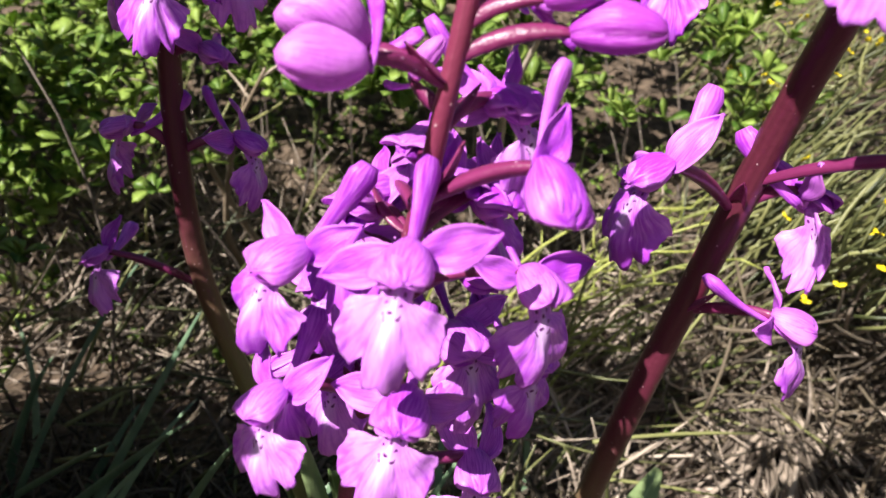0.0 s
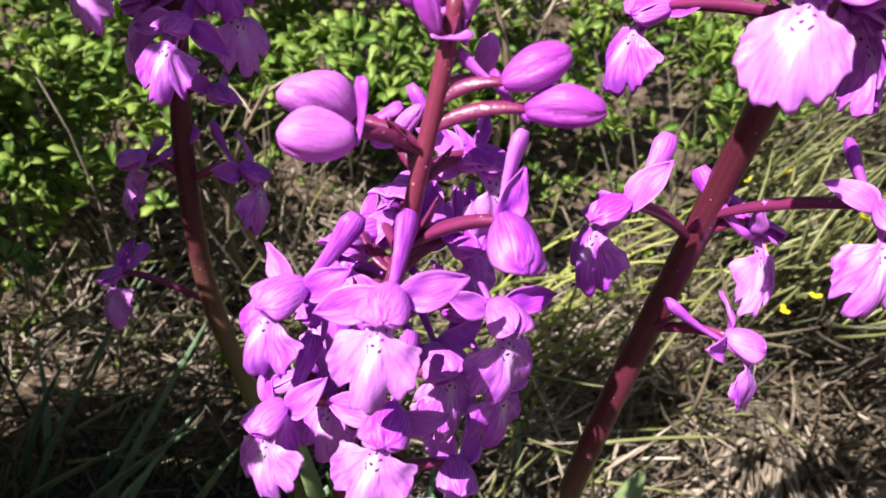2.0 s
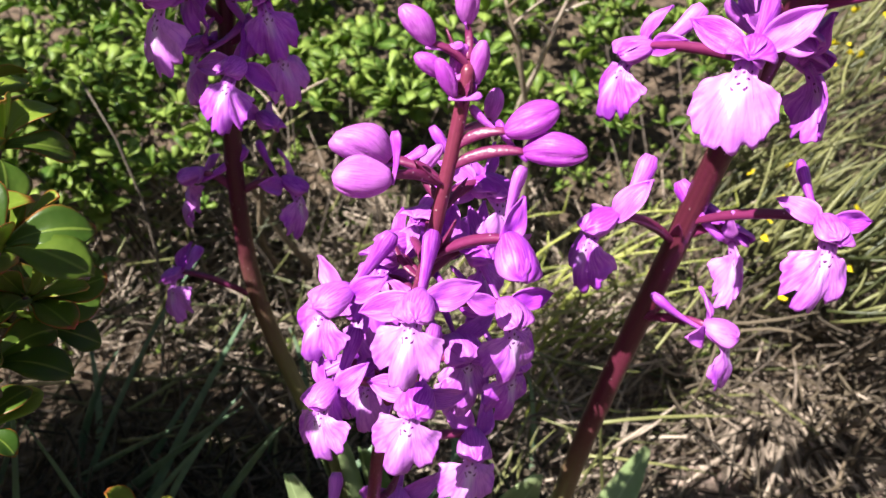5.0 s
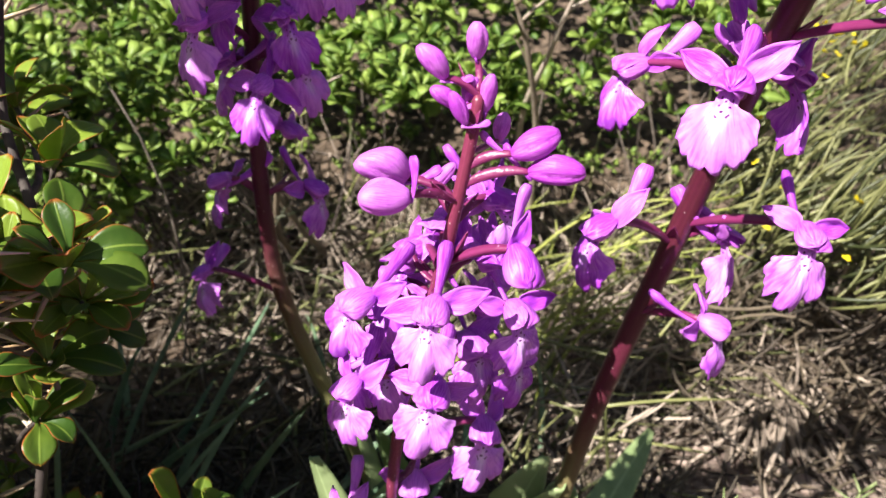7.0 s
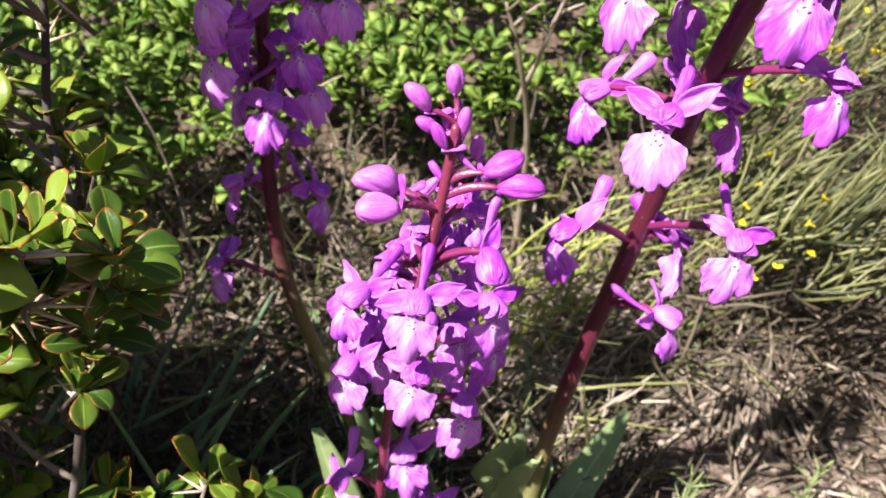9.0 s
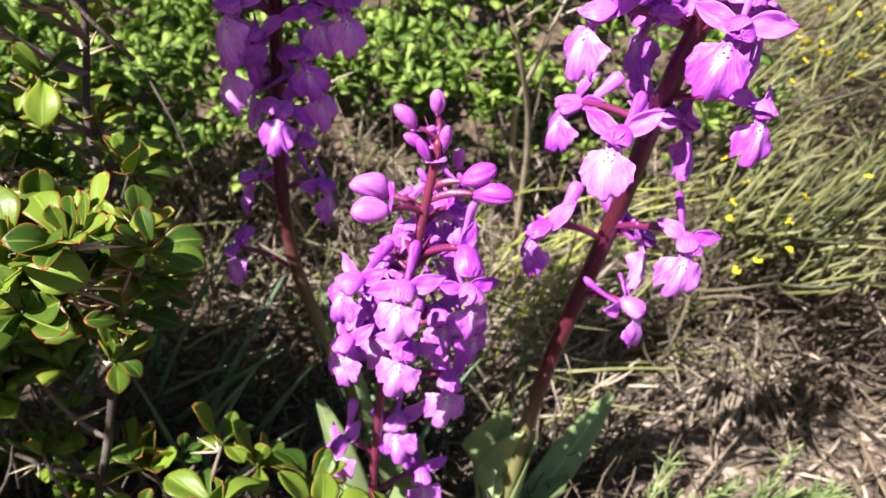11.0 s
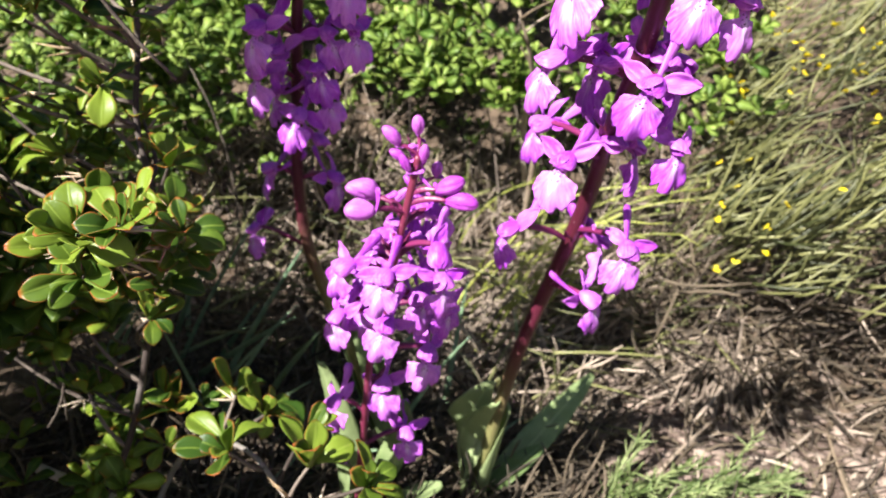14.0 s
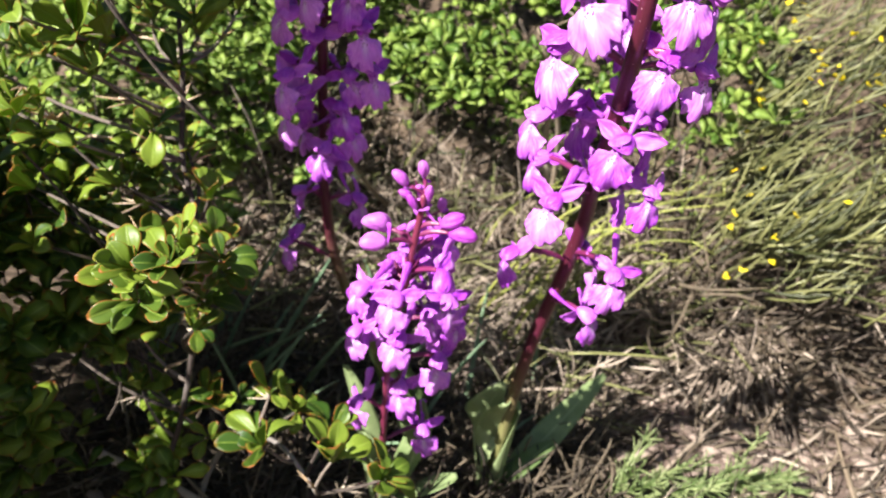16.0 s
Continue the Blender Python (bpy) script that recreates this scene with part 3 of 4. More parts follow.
bloom(left, (-4.91, 9.04, 25.69), -10, 0, -22, 1.15, (50, 80), "opening", 20)
bloom(left, (-3.93, 9.03, 27.24), 15, 0, -2, 1.12, (50, 80), "open", 20)
bloom(left, (-6.43, 10.68, 24.46), -120, 0, 0, 1.15, (50, 80), "open", 20)
bloom(left, (-4.89, 8.22, 27.14), -20, 0, 4, 1.13, (50, 80), "open", 20)
bloom(left, (-5.73, 8.43, 27.51), -40, 0, -8, 1.20, (50, 80), "open", 20)
bloom(left, (-3.98, 8.62, 28.09), 40, 0, 14, 1.20, (50, 80), "open", 20)
bloom(left, (-4.52, 7.61, 28.36), 0, 0, 0, 1.02, (50, 80), "open", 20)
bloom(left, (-5.78, 10.50, 23.70), -42, 0, -2, 1.08, (50, 60), "open", 14)
bloom(left, (-4.60, 10.60, 24.41), 42, 0, 32, 1.08, (50, 60), "open", 14)
bloom(left, (-6.03, 11.42, 22.32), -85, 0, 0, 1.08, (50, 60), "open", 14)
bloom(left, (-5.04, 11.92, 20.89), 60, 0, 0, 0.99, (50, 60), "opening", 14)
bloom(left, (-4.66, 10.65, 23.31), 20, 0, 20, 1.08, (50, 60), "open", 14)
shut(middle, (-0.61, 6.00, 22.23), (-0.33, -0.15, 0.49), 0.90)
shut(middle, (-0.21, 6.20, 22.54), (-0.04, -0.15, 0.52), 0.90)
shut(middle, (-0.44, 6.10, 21.85), (-0.32, -0.15, 0.31), 0.90)
shut(middle, (0.20, 7.20, 21.35), (-0.05, -0.15, 0.48), 0.90)
shut(middle, (0.42, 6.30, 21.22), (0.67, -0.15, 0.35), 0.90)
shut(middle, (0.69, 6.40, 20.98), (0.79, -0.15, 0.26), 0.90)
shut(middle, (-0.33, 6.40, 21.93), (0.06, -0.15, 0.41), 0.90)
shut(middle, (-0.04, 6.30, 21.80), (0.02, -0.15, 0.58), 0.66)
shut(middle, (-0.26, 6.00, 21.61), (-0.24, -0.15, 0.47), 0.66)
shut(middle, (-0.79, 7.20, 20.47), (0.25, -0.15, 0.50), 0.66)
for at, way in (((4.2, 3.2, 30.4), (-0.1, -0.3, 0.9)), ((4.9, 3.0, 30.0), (0.5, -0.2, 0.7))):
    shut(right, at, way)
for at, way in (((-4.8, 8.3, 28.6), (0.1, -0.2, 0.8)), ((-5.2, 8.3, 28.3), (-0.4, -0.2, 0.7))):
    shut(left, at, way)
orchid_leaf(right, (2.5, 16.9, 5.0), (2.2, 15.8, 8.5), (2.75, 13.9, 11.4), 1.7, 0.8, 20, "pale green leaf that clasps the stem")
orchid_leaf(right, (2.2, 17.2, 4.6), (0.6, 15.2, 8.0), (2.3, 15.4, 11.5), 2.2, 0.3, -60, "dark green leaf in shade")
orchid_leaf(right, (2.9, 17.4, 4.6), (4.4, 18.6, 6.8), (6.9, 22.6, 9.4), 1.5, 0.2, 20, "pale green leaf that leans over the soil")
orchid_leaf(right, (2.7, 16.8, 4.6), (4.0, 17.2, 6.5), (5.0, 18.5, 7.2), 1.3, 0.3, 0)
orchid_leaf(middle, (-2.2, 13.2, 4.8), (-2.6, 12.2, 9.0), (-3.7, 11.0, 13.0), 1.4, 0.5, 25)
orchid_leaf(middle, (-2.1, 13.3, 4.8), (-0.4, 12.6, 8.0), (-0.6, 12.3, 11.5), 1.3, 0.5, -25)
orchid_leaf(middle, (-2.0, 13.4, 4.7), (0.2, 13.0, 6.5), (1.2, 13.4, 7.5), 1.5, 0.35, 0)
orchid_leaf(left, (-1.6, 18.4, 4.8), (-2.6, 17.0, 8.5), (-3.1, 16.4, 11.0), 1.5, 0.7, 10)


def sheath(root, axis, radii, low, high):
    """A leaf base that wraps the stem and opens to one side at its top."""
    off = Vector(axis[0])
    line = [p - off for p in smooth_line(axis, 60) if low <= p.z <= high]

    def shape(u, v):
        s = v * (len(line) - 1)
        i = min(int(s), len(line) - 2)
        p = line[i].lerp(line[i + 1], s - i)
        q = radii[0] + (radii[1] - radii[0]) * v + 0.10 * v ** 3
        a = math.pi * (0.98 - 0.45 * v ** 2) * u + 1.2
        return (p.x + q * math.cos(a), p.y + q * math.sin(a) * 0.95, p.z + 0.5 * v * (1 - u * u))

    return part("leaf_sheath", mesh_of("leaf_sheath", *sheet(shape, 21, 18, 0.06), ORCHID_LEAF), root, None, "pale green sheath round the stem")


sheath(right, RIGHT_AXIS, (0.62, 0.40), 4.4, 11.2)
sheath(middle, MIDDLE_AXIS, (0.42, 0.28), 4.4, 8.6)
sheath(left, LEFT_AXIS, (0.55, 0.34), 4.4, 12.0)


# ---- ground ----
def height(x, y):
    """The soil's height in centimetres above the zero level."""
    n = noise.noise(Vector((x * 0.11, y * 0.11, 3.0))) * 0.5 + noise.noise(Vector((x * 0.45, y * 0.45, 7.0))) * 0.28
    bank = 0.0
    far = math.hypot(x, y)
    if y > 31:
        s = y - 31
        bank = 0.75 * s * s / (s + 7) if s < 140 else 0.75 * 140 * 140 / 147
    return GROUND + n * min(1.0, 60 / (far + 1)) + bank


def ground_mesh():
    edges = np.concatenate([-np.geomspace(30000, 62, 22), np.linspace(-60, 60, 130), np.geomspace(62, 30000, 22)])
    n = len(edges)
    verts, uv, faces = [], [], []
    for x in edges:
        for y in edges + 12:
            verts.append((x, y, height(x, y) - GROUND))
            uv.append((0, 0, 0))
    for i in range(n - 1):
        for j in range(n - 1):
            a = i * n + j
            faces.append((a, a + n, a + n + 1, a + 1))
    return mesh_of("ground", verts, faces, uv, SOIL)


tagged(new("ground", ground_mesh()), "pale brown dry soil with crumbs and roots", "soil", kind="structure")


# ---- shrubs ----
def obovate(length, width, fold, arch, seed):
    r = random.Random(seed)
    ph = r.uniform(0, 6)

    def shape(u, v):
        w = width / 2 * (0.08 + 0.92 * math.sin(math.pi * (v ** 2.1) * 0.93 + 0.12) ** 0.80)
        x = u * w
        a = arch * v
        return (x + 0.03 * length * math.sin(3 * v + ph), length * math.sin(a) / arch, length * (1 - math.cos(a)) / arch * -1 + fold * abs(x) + 0.012 * length * math.sin(6 * v + 5 * u + ph))

    return shape


BARBERRY_LEAVES = [mesh_of("leaf", *sheet(obovate(1.0, 0.48 + 0.05 * (s % 3), 0.3 + 0.15 * (s % 2), 0.6 + 0.35 * (s % 3) - 1.1 * (s in (1, 4)), s), 9, 13, 0.02), BARBERRY_LEAF) for s in range(6)]
BARBERRY_SMALL = [mesh_of("leaf", *sheet(obovate(1.0, 0.50 + 0.05 * (s % 3), 0.3, 0.5 + 0.3 * (s % 3), 50 + s), 3, 6, 0.05, True), BARBERRY_LEAF) for s in range(4)]
BUSH_LEAVES = [mesh_of("leaf", *sheet(obovate(1.0, 0.55 + 0.06 * (s % 3), 0.2, 0.4 + 0.3 * (s % 3), 30 + s), 3, 6, 0.05, True), BUSH_LEAF) for s in range(4)]


def leaf_poses(at, axis, count, size, r):
    """Poses of the leaves of one rosette."""
    turn = Vector(axis).to_track_quat("Z", "Y").to_matrix().to_4x4()
    start = r.uniform(0, 360)
    for k in range(count):
        rise = 30 + 52 * (k / count) + r.uniform(-18, 18)
        s = size * r.uniform(0.7, 1.15) * (1 - 0.3 * k / count)
        yield Matrix.Translation(at) @ turn @ pose(0, 0, 0, 0, 0, start + 137.5 * k + r.uniform(-18, 18)) @ pose(0, 0.06 * size, 0, rise, r.uniform(-25, 25), 0) @ Matrix.Scale(s, 4)


def spine_mesh(seed):
    r = random.Random(seed)
    prongs = []
    for k in (-1, 0, 1):
        tip = Vector((k * 0.55, 1.0 - 0.25 * abs(k), r.uniform(-0.15, 0.15)))
        prongs.append(tube([(0, 0, 0), tip * 0.5, tip], [0.055, 0.035, 0.006], 6))
    return mesh_of("spine", *joined(prongs), SPINE)


SPINES = [spine_mesh(s) for s in range(3)]


def barberry(root, trunk, rosettes, r, thorny=0.55):
    """Twigs that leave the trunk, each with its rosette of leaves and a three-pronged spine."""
    off = Vector(trunk[0])
    line = smooth_line([Vector(p) - off for p in trunk], 30)
    part("branch", mesh_of("branch", *tube(line, [0.13 - 0.06 * k / 29 for k in range(30)], 9), LICHEN_BARK), root, None, "grey brown bark with pale lichen")
    for x, y, z, size, count in rosettes:
        at = Vector((x, y, z)) - off
        near = min(line, key=lambda p: (p - at).length + 1.2 * max(0, p.z - at.z + 1.5))
        mid = (near + at) / 2 + Vector((r.uniform(-0.6, 0.6), r.uniform(-0.6, 0.6), r.uniform(-0.9, 0.2)))
        path = bow(near, mid, at, 10)
        twig = part("twig", mesh_of("twig", *tube(path, [0.085 - 0.04 * k / 9 for k in range(10)], 7), BARK), root)
        axis = (path[-1] - path[-3]).normalized() + Vector((0, -0.25, 0.75))
        for n, m in enumerate(leaf_poses(at, axis, count, size, r)):
            part("leaf", BARBERRY_LEAVES[(n + count) % 6], twig, m)
        for q in (3, 6, 8):
            if r.random() < thorny:
                m = Matrix.Translation(path[q]) @ pose(0, 0, 0, r.uniform(-30, 50), 0, r.uniform(0, 360)) @ Matrix.Scale(r.uniform(0.7, 1.25), 4)
                part("spine", SPINES[r.randrange(3)], twig, m)


shrub = thing("barberry_shrub", (-11.5, 7.5, 4.2), "spiny barberry shrub with glossy red-edged leaves", "shrub")
TRUNK = [(-11.5, 7.5, 4.2), (-9.6, 8.2, 9.0), (-8.6, 8.0, 14.0), (-8.4, 7.8, 18.2), (-8.46, 7.8, 19.3), (-9.26, 8.2, 21.0), (-9.55, 8.6, 23.8), (-10.0, 8.4, 28.0), (-11.0, 7.6, 32.0)]
# x, y, z of each rosette, the length of its leaves and their number
FRONT_ROSETTES = [
    (-7.0, 4.6, 18.6, 1.43, 13),
    (-6.9, 3.2, 18.9, 1.23, 8),
    (-7.2, 4.9, 19.4, 1.23, 8),
    (-6.5, 4.7, 19.2, 1.18, 7),
    (-6.3, 1.9, 19.8, 1.33, 12),
    (-6.6, 2.4, 18.6, 1.18, 9),
    (-6.9, 6.4, 19.0, 1.28, 9),
    (-6.6, 6.5, 18.0, 1.23, 9),
    (-7.1, 6.3, 16.9, 1.18, 8),
    (-7.6, 6.6, 15.6, 1.14, 8),
    (-8.1, 5.8, 17.6, 1.14, 8),
    (-5.5, 4.6, 19.3, 1.28, 7),
    (-5.5, 2.1, 20.1, 1.23, 7),
    (-6.6, 2.7, 20.0, 1.32, 7),
    (-7.3, 2.8, 19.0, 1.28, 7),
    (-7.1, 7.4, 17.2, 1.28, 7),
]
SIDE_ROSETTES = [
    (-7.6, 7.3, 20.2, 1.45, 8),
    (-10.6, 8.0, 21.3, 1.1, 7),
    (-10.7, 7.0, 20.0, 1.1, 7),
    (-9.9, 5.6, 25.0, 1.5, 9),
    (-10.6, 3.0, 25.4, 1.3, 7),
    (-13.7, 8.0, 20.8, 1.2, 7),
    (-15.5, 8.0, 18.5, 1.2, 7),
    (-12.7, 9.0, 20.2, 1.2, 7),
    (-10.2, 9.5, 23.2, 1.2, 7),
    (-9.9, 10.0, 24.9, 1.2, 7),
    (-9.6, 12.0, 25.8, 1.2, 7),
    (-11.0, 9.0, 25.3, 1.2, 7),
    (-13.4, 6.0, 17.6, 1.2, 8),
    (-14.7, 8.0, 12.7, 1.2, 7),
    (-12.6, 9.0, 12.2, 1.2, 7),
    (-11.3, 8.0, 14.5, 1.2, 7),
    (-16.1, 8.0, 14.3, 1.2, 7),
]
HIGH_ROSETTES = [
    (-12.4, 5.5, 22.4, 1.2, 7),
    (-10.15, 4.5, 25.0, 1.6, 7),
    (-9.6, 4.6, 24.0, 1.4, 6),
    (-11.7, 4.0, 22.6, 1.4, 7),
    (-14.2, 7.0, 19.2, 1.3, 7),
    (-13.8, 8.0, 18.0, 1.3, 7),
    (-11.9, 8.0, 19.5, 1.3, 7),
    (-9.6, 9.0, 21.0, 1.2, 6),
    (-10.8, 8.0, 11.5, 1.2, 6),
    (-11.6, 5.0, 24.2, 1.3, 6),
    (-8.9, 6.2, 22.3, 1.2, 5),
    (-9.6, 6.0, 17.6, 1.1, 7),
    (-14.6, 6.5, 23.0, 1.2, 7),
    (-10.4, 7.0, 28.6, 1.3, 8),
    (-12.0, 6.2, 29.8, 1.3, 8),
    (-9.7, 8.4, 29.0, 1.3, 8),
    (-12.4, 7.6, 32.0, 1.3, 8),
    (-13.6, 5.6, 31.0, 1.3, 8),
    (-11.2, 8.4, 31.6, 1.3, 8),
]
barberry(shrub, TRUNK, FRONT_ROSETTES + SIDE_ROSETTES + HIGH_ROSETTES, random.Random(11))


def sunlit(p, spots):
    """Whether a place lies clear of the light's way to the given spots."""
    for at, gap in spots:
        d = p - Vector(at)
        s = d.dot(SUN)
        if s > 0.5 and (d - SUN * s).length < gap:
            return False
    return True


LIT_ROSETTES = [((-6.2, 1.9, 19.8), 2.6), ((-6.9, 4.7, 18.8), 2.8), ((-7.0, 6.6, 17.6), 2.4), ((-12.0, 7.5, 10.5), 1.7), ((-14.5, 7.0, 12.0), 1.7), ((-9.6, 5.0, 24.7), 1.2), ((-7.3, 7.3, 20.5), 1.7), ((-12.7, 9.0, 20.2), 0.8), ((-10.2, 9.5, 23.2), 0.8), ((-13.4, 6.0, 17.6), 0.8), ((-14.7, 8.0, 12.7), 0.5), ((-6.7, 6.4, 18.4), 1.5), ((-10.1, 4.6, 24.6), 1.6), ((-11.7, 4.0, 22.6), 1.3), ((-14.0, 7.4, 18.7), 1.2)]
LIT_SHOOTS = [((-11.9, 8.0, 19.5), 1.1), ((-9.6, 9.0, 21.0), 1.1), ((-12.4, 5.5, 22.4), 1.2), ((-11.6, 5.0, 24.2), 1.2), ((-8.9, 6.2, 22.3), 1.0), ((-13.7, 8.0, 20.8), 1.1), ((-5.2, 7.2, 12.2), 1.7), ((-2.5, 6.2, 12.4), 1.9), ((-7.3, 7.5, 12.2), 1.0), ((-4.8, 6.6, 12.1), 2.2), ((-8.0, 8.8, 11.2), 1.6), ((-1.9, 6.0, 12.5), 1.8), ((-5.2, 9.2, 11.6), 1.9), ((-10.6, 8.5, 9.8), 1.3), ((-12.6, 8.0, 8.2), 1.2)]
KEEP_LIT = LIT_ROSETTES + LIT_SHOOTS
r = random.Random(17)
fill = []
while len(fill) < 560:
    p = Vector((r.uniform(-32, -7.5), r.uniform(-13, 14), r.uniform(6, 32)))
    if p.x > -0.82 * p.y - 2.0 or (p.y < 1 and p.x > -9 - 0.4 * max(0, p.z - 20)) or (p.y < -5 and p.x > -13):
        continue
    if p.z > 22 and r.random() < 0.6:
        continue
    if p.y < 1 and p.z < 12 and r.random() < 0.6:
        continue
    if p.y < 6 and p.z > 19 + (6 - p.y) * 0.845 and r.random() < 0.85:
        continue
    if noise.noise(p * 0.25) < -0.02 or not sunlit(p, KEEP_LIT):
        continue
    fill.append((p - Vector((-11.5, 7.5, 4.2)), r.uniform(1.1, 1.55), r.randint(5, 8)))
# leaves added on the sun's way only to shade the left orchid
while len(fill) < 560 + 90:
    foot = Vector(r.choice(LEFT_AXIS[3:10])) + Vector((r.uniform(-1.8, 1.8), r.uniform(-1, 1), r.uniform(-1.5, 1.5)))
    p = foot + SUN * r.uniform(7, 19) + Vector((r.gauss(0, 0.8), r.gauss(0, 0.8), r.gauss(0, 0.8)))
    if p.x > -6.4 or p.x > -0.7 * p.y - 3.5 or p.z < 21 or not sunlit(p, KEEP_LIT):
        continue
    fill.append((p - Vector((-11.5, 7.5, 4.2)), r.uniform(1.1, 1.55), r.randint(5, 8)))
# leaves added mostly out of view, to cast shade on the ground at left
while len(fill) < 560 + 90 + 1150:
    foot = Vector((r.uniform(-21, -4), r.uniform(13, 30), r.uniform(4.5, 7.0)))
    if r.random() < 0.25:
        foot = Vector((r.uniform(-18, -6), r.uniform(4, 12), r.uniform(5, 14)))
    p = foot + SUN * r.uniform(14, 47)
    if p.y < 6 and p.z > 19 + (6 - p.y) * 0.845:
        continue
    if p.x > -0.82 * p.y - 2.0 or p.x > -9.5 - 0.4 * max(0, p.z - 20) or not sunlit(p, KEEP_LIT):
        continue
    fill.append((p - Vector((-11.5, 7.5, 4.2)), r.uniform(1.1, 1.55), r.randint(5, 8)))
BARBERRY_FILL = fill
low_shrub = thing("barberry_shoot", (-9.5, 9.5, 4.2), "low barberry shoot with round green leaves", "shrub")
barberry(
    low_shrub, [(-9.5, 9.5, 4.2), (-8.6, 9.4, 7.5), (-7.4, 9.0, 9.6), (-6.0, 8.2, 10.8), (-4.4, 7.4, 11.2), (-2.6, 6.4, 10.6)],
    [
        (-8.0, 8.8, 11.1, 1.46, 8),
        (-5.9, 9.0, 12.2, 1.46, 6),
        (-7.2, 9.2, 11.3, 1.22, 6),
        (-4.9, 9.3, 11.5, 1.52, 9),
        (-4.7, 6.2, 12.1, 1.65, 9),
        (-2.8, 7.6, 12.4, 1.46, 7),
        (-2.0, 6.0, 12.5, 1.59, 9),
        (-0.3, 6.4, 12.0, 1.34, 8),
        (-7.6, 7.5, 10.6, 1.22, 5),
        (-10.8, 9.0, 10.9, 1.47, 7), (-8.6, 9.0, 11.2, 1.61, 8),
    ],
    random.Random(12), 0.12,
)


def leaf_cloud(rosettes, r, lean, meshes=None):
    """Many rosettes of small leaves in one mesh."""
    base = [(np.array([v.co for v in me.vertices]) / CM, [tuple(p.vertices) for p in me.polygons], me) for me in meshes or BUSH_LEAVES]
    uvs = []
    for _, _, me in base:
        data = np.zeros(len(me.vertices) * 3, np.float32)
        me.attributes["puv"].data.foreach_get("vector", data)
        uvs.append(data.reshape(-1, 3))
    pieces = []
    for at, size, count in rosettes:
        axis = Vector((r.uniform(-0.5, 0.5), -0.4 + r.uniform(-0.5, 0.4), 0.8)) + lean
        for m in leaf_poses(at, axis, count, size, r):
            k = r.randrange(len(base))
            a = np.array(m)
            v = base[k][0] @ a[:3, :3].T + a[:3, 3]
            uv = uvs[k].copy()
            uv[:, 2] = r.random()
            pieces.append((v.tolist(), base[k][1], uv.tolist()))
    return joined(pieces)


tagged(part("foliage", mesh_of("foliage", *leaf_cloud(BARBERRY_FILL, random.Random(18), Vector((0.3, 0, 0.2)), BARBERRY_SMALL), BARBERRY_LEAF), shrub), kind="stuff")
r = random.Random(19)
stems = []
for p, size, count in BARBERRY_FILL[::9]:
    foot = p + Vector((r.uniform(-2.5, 2.5), r.uniform(0, 2.5), r.uniform(-4.5, -2)))
    stems.append(tube(bow(foot, (foot + p) / 2 + Vector((r.uniform(-1, 1), r.uniform(-1, 1), 0)), p, 6), [0.05, 0.05, 0.05, 0.045, 0.04, 0.03], 6, 0.3 * r.random()))
tagged(part("inner_wood", mesh_of("inner_wood", *joined(stems), BARK), shrub), kind="stuff")


def leafy_bush(at, label, spots, near, r, lean=Vector((0, 0, 0)), every=22):
    root = thing("leafy_bush", at, label, "shrub", "leafy bushes")
    off = Vector(at)
    stems = []
    for n, (p, size, count) in enumerate(spots):
        if n % every == 0:
            foot = Vector((p.x + r.uniform(-8, 8), p.y + r.uniform(1, 6), 0))
            foot.z = height(foot.x, foot.y) - 0.3
            mid = (foot + p) / 2 + Vector((r.uniform(-4, 4), r.uniform(-2, 2), 1.5))
            stems.append(tube(bow(foot - off, mid - off, p - off, 7), [0.08, 0.08, 0.07, 0.07, 0.06, 0.05, 0.04], 5, r.random()))
    tagged(part("inner_wood", mesh_of("inner_wood", *joined(stems), BARK), root), kind="stuff")
    first = sorted(spots, key=lambda s: s[0].y)[:near]
    for p, size, count in first:
        for n, m in enumerate(leaf_poses(p - off, Vector((r.uniform(-0.4, 0.4), -0.5, 0.8)) + lean, count, size, r)):
            part("leaf", BUSH_LEAVES[n % 4], root, m)
    rest = [(p - off, s, c) for p, s, c in spots if (p, s, c) not in first]
    tagged(part("foliage", mesh_of("foliage", *leaf_cloud(rest, r, lean), BUSH_LEAF), root), kind="stuff")
    return root


r = random.Random(21)
spots = []
for _ in range(5400):
    x, y = r.uniform(-52, 14), 29 + 36 * r.random() ** 1.4
    if x > 2 and r.random() < 0.06 * (x - 2) and y < 42:
        continue
    top = 21 + (y - 29) * 0.72 + 3.5 * noise.noise(Vector((x * 0.12, y * 0.12, 1)))
    z = top - 9 * r.random() ** 1.4
    low = max(height(x, y) + 0.5, (21.0 if x > -14 else 19.5 - min(9, (-14 - x) * 1.2)) + 2 * noise.noise(Vector((x * 0.3, y * 0.3, 4))))
    if noise.noise(Vector((x * 0.22, y * 0.22, z * 0.22))) < -0.02 or z < low:
        continue
    spots.append((Vector((x, y, z)), r.uniform(1.05, 1.6), r.randint(4, 7)))
for _ in range(1100):
    x, y = r.uniform(-50, 14), 33 + 30 * r.random()
    if y < 50 and x > -24 and r.random() < 0.85:
        continue
    spots.append((Vector((x, y, height(x, y) + 0.3 + 2.2 * r.random() ** 2)), r.uniform(0.7, 1.0), r.randint(4, 6)))
leafy_bush((-12, 36, height(-12, 36)), "sunlit bush with small bright green leaves", spots, 42, r)
spots = []
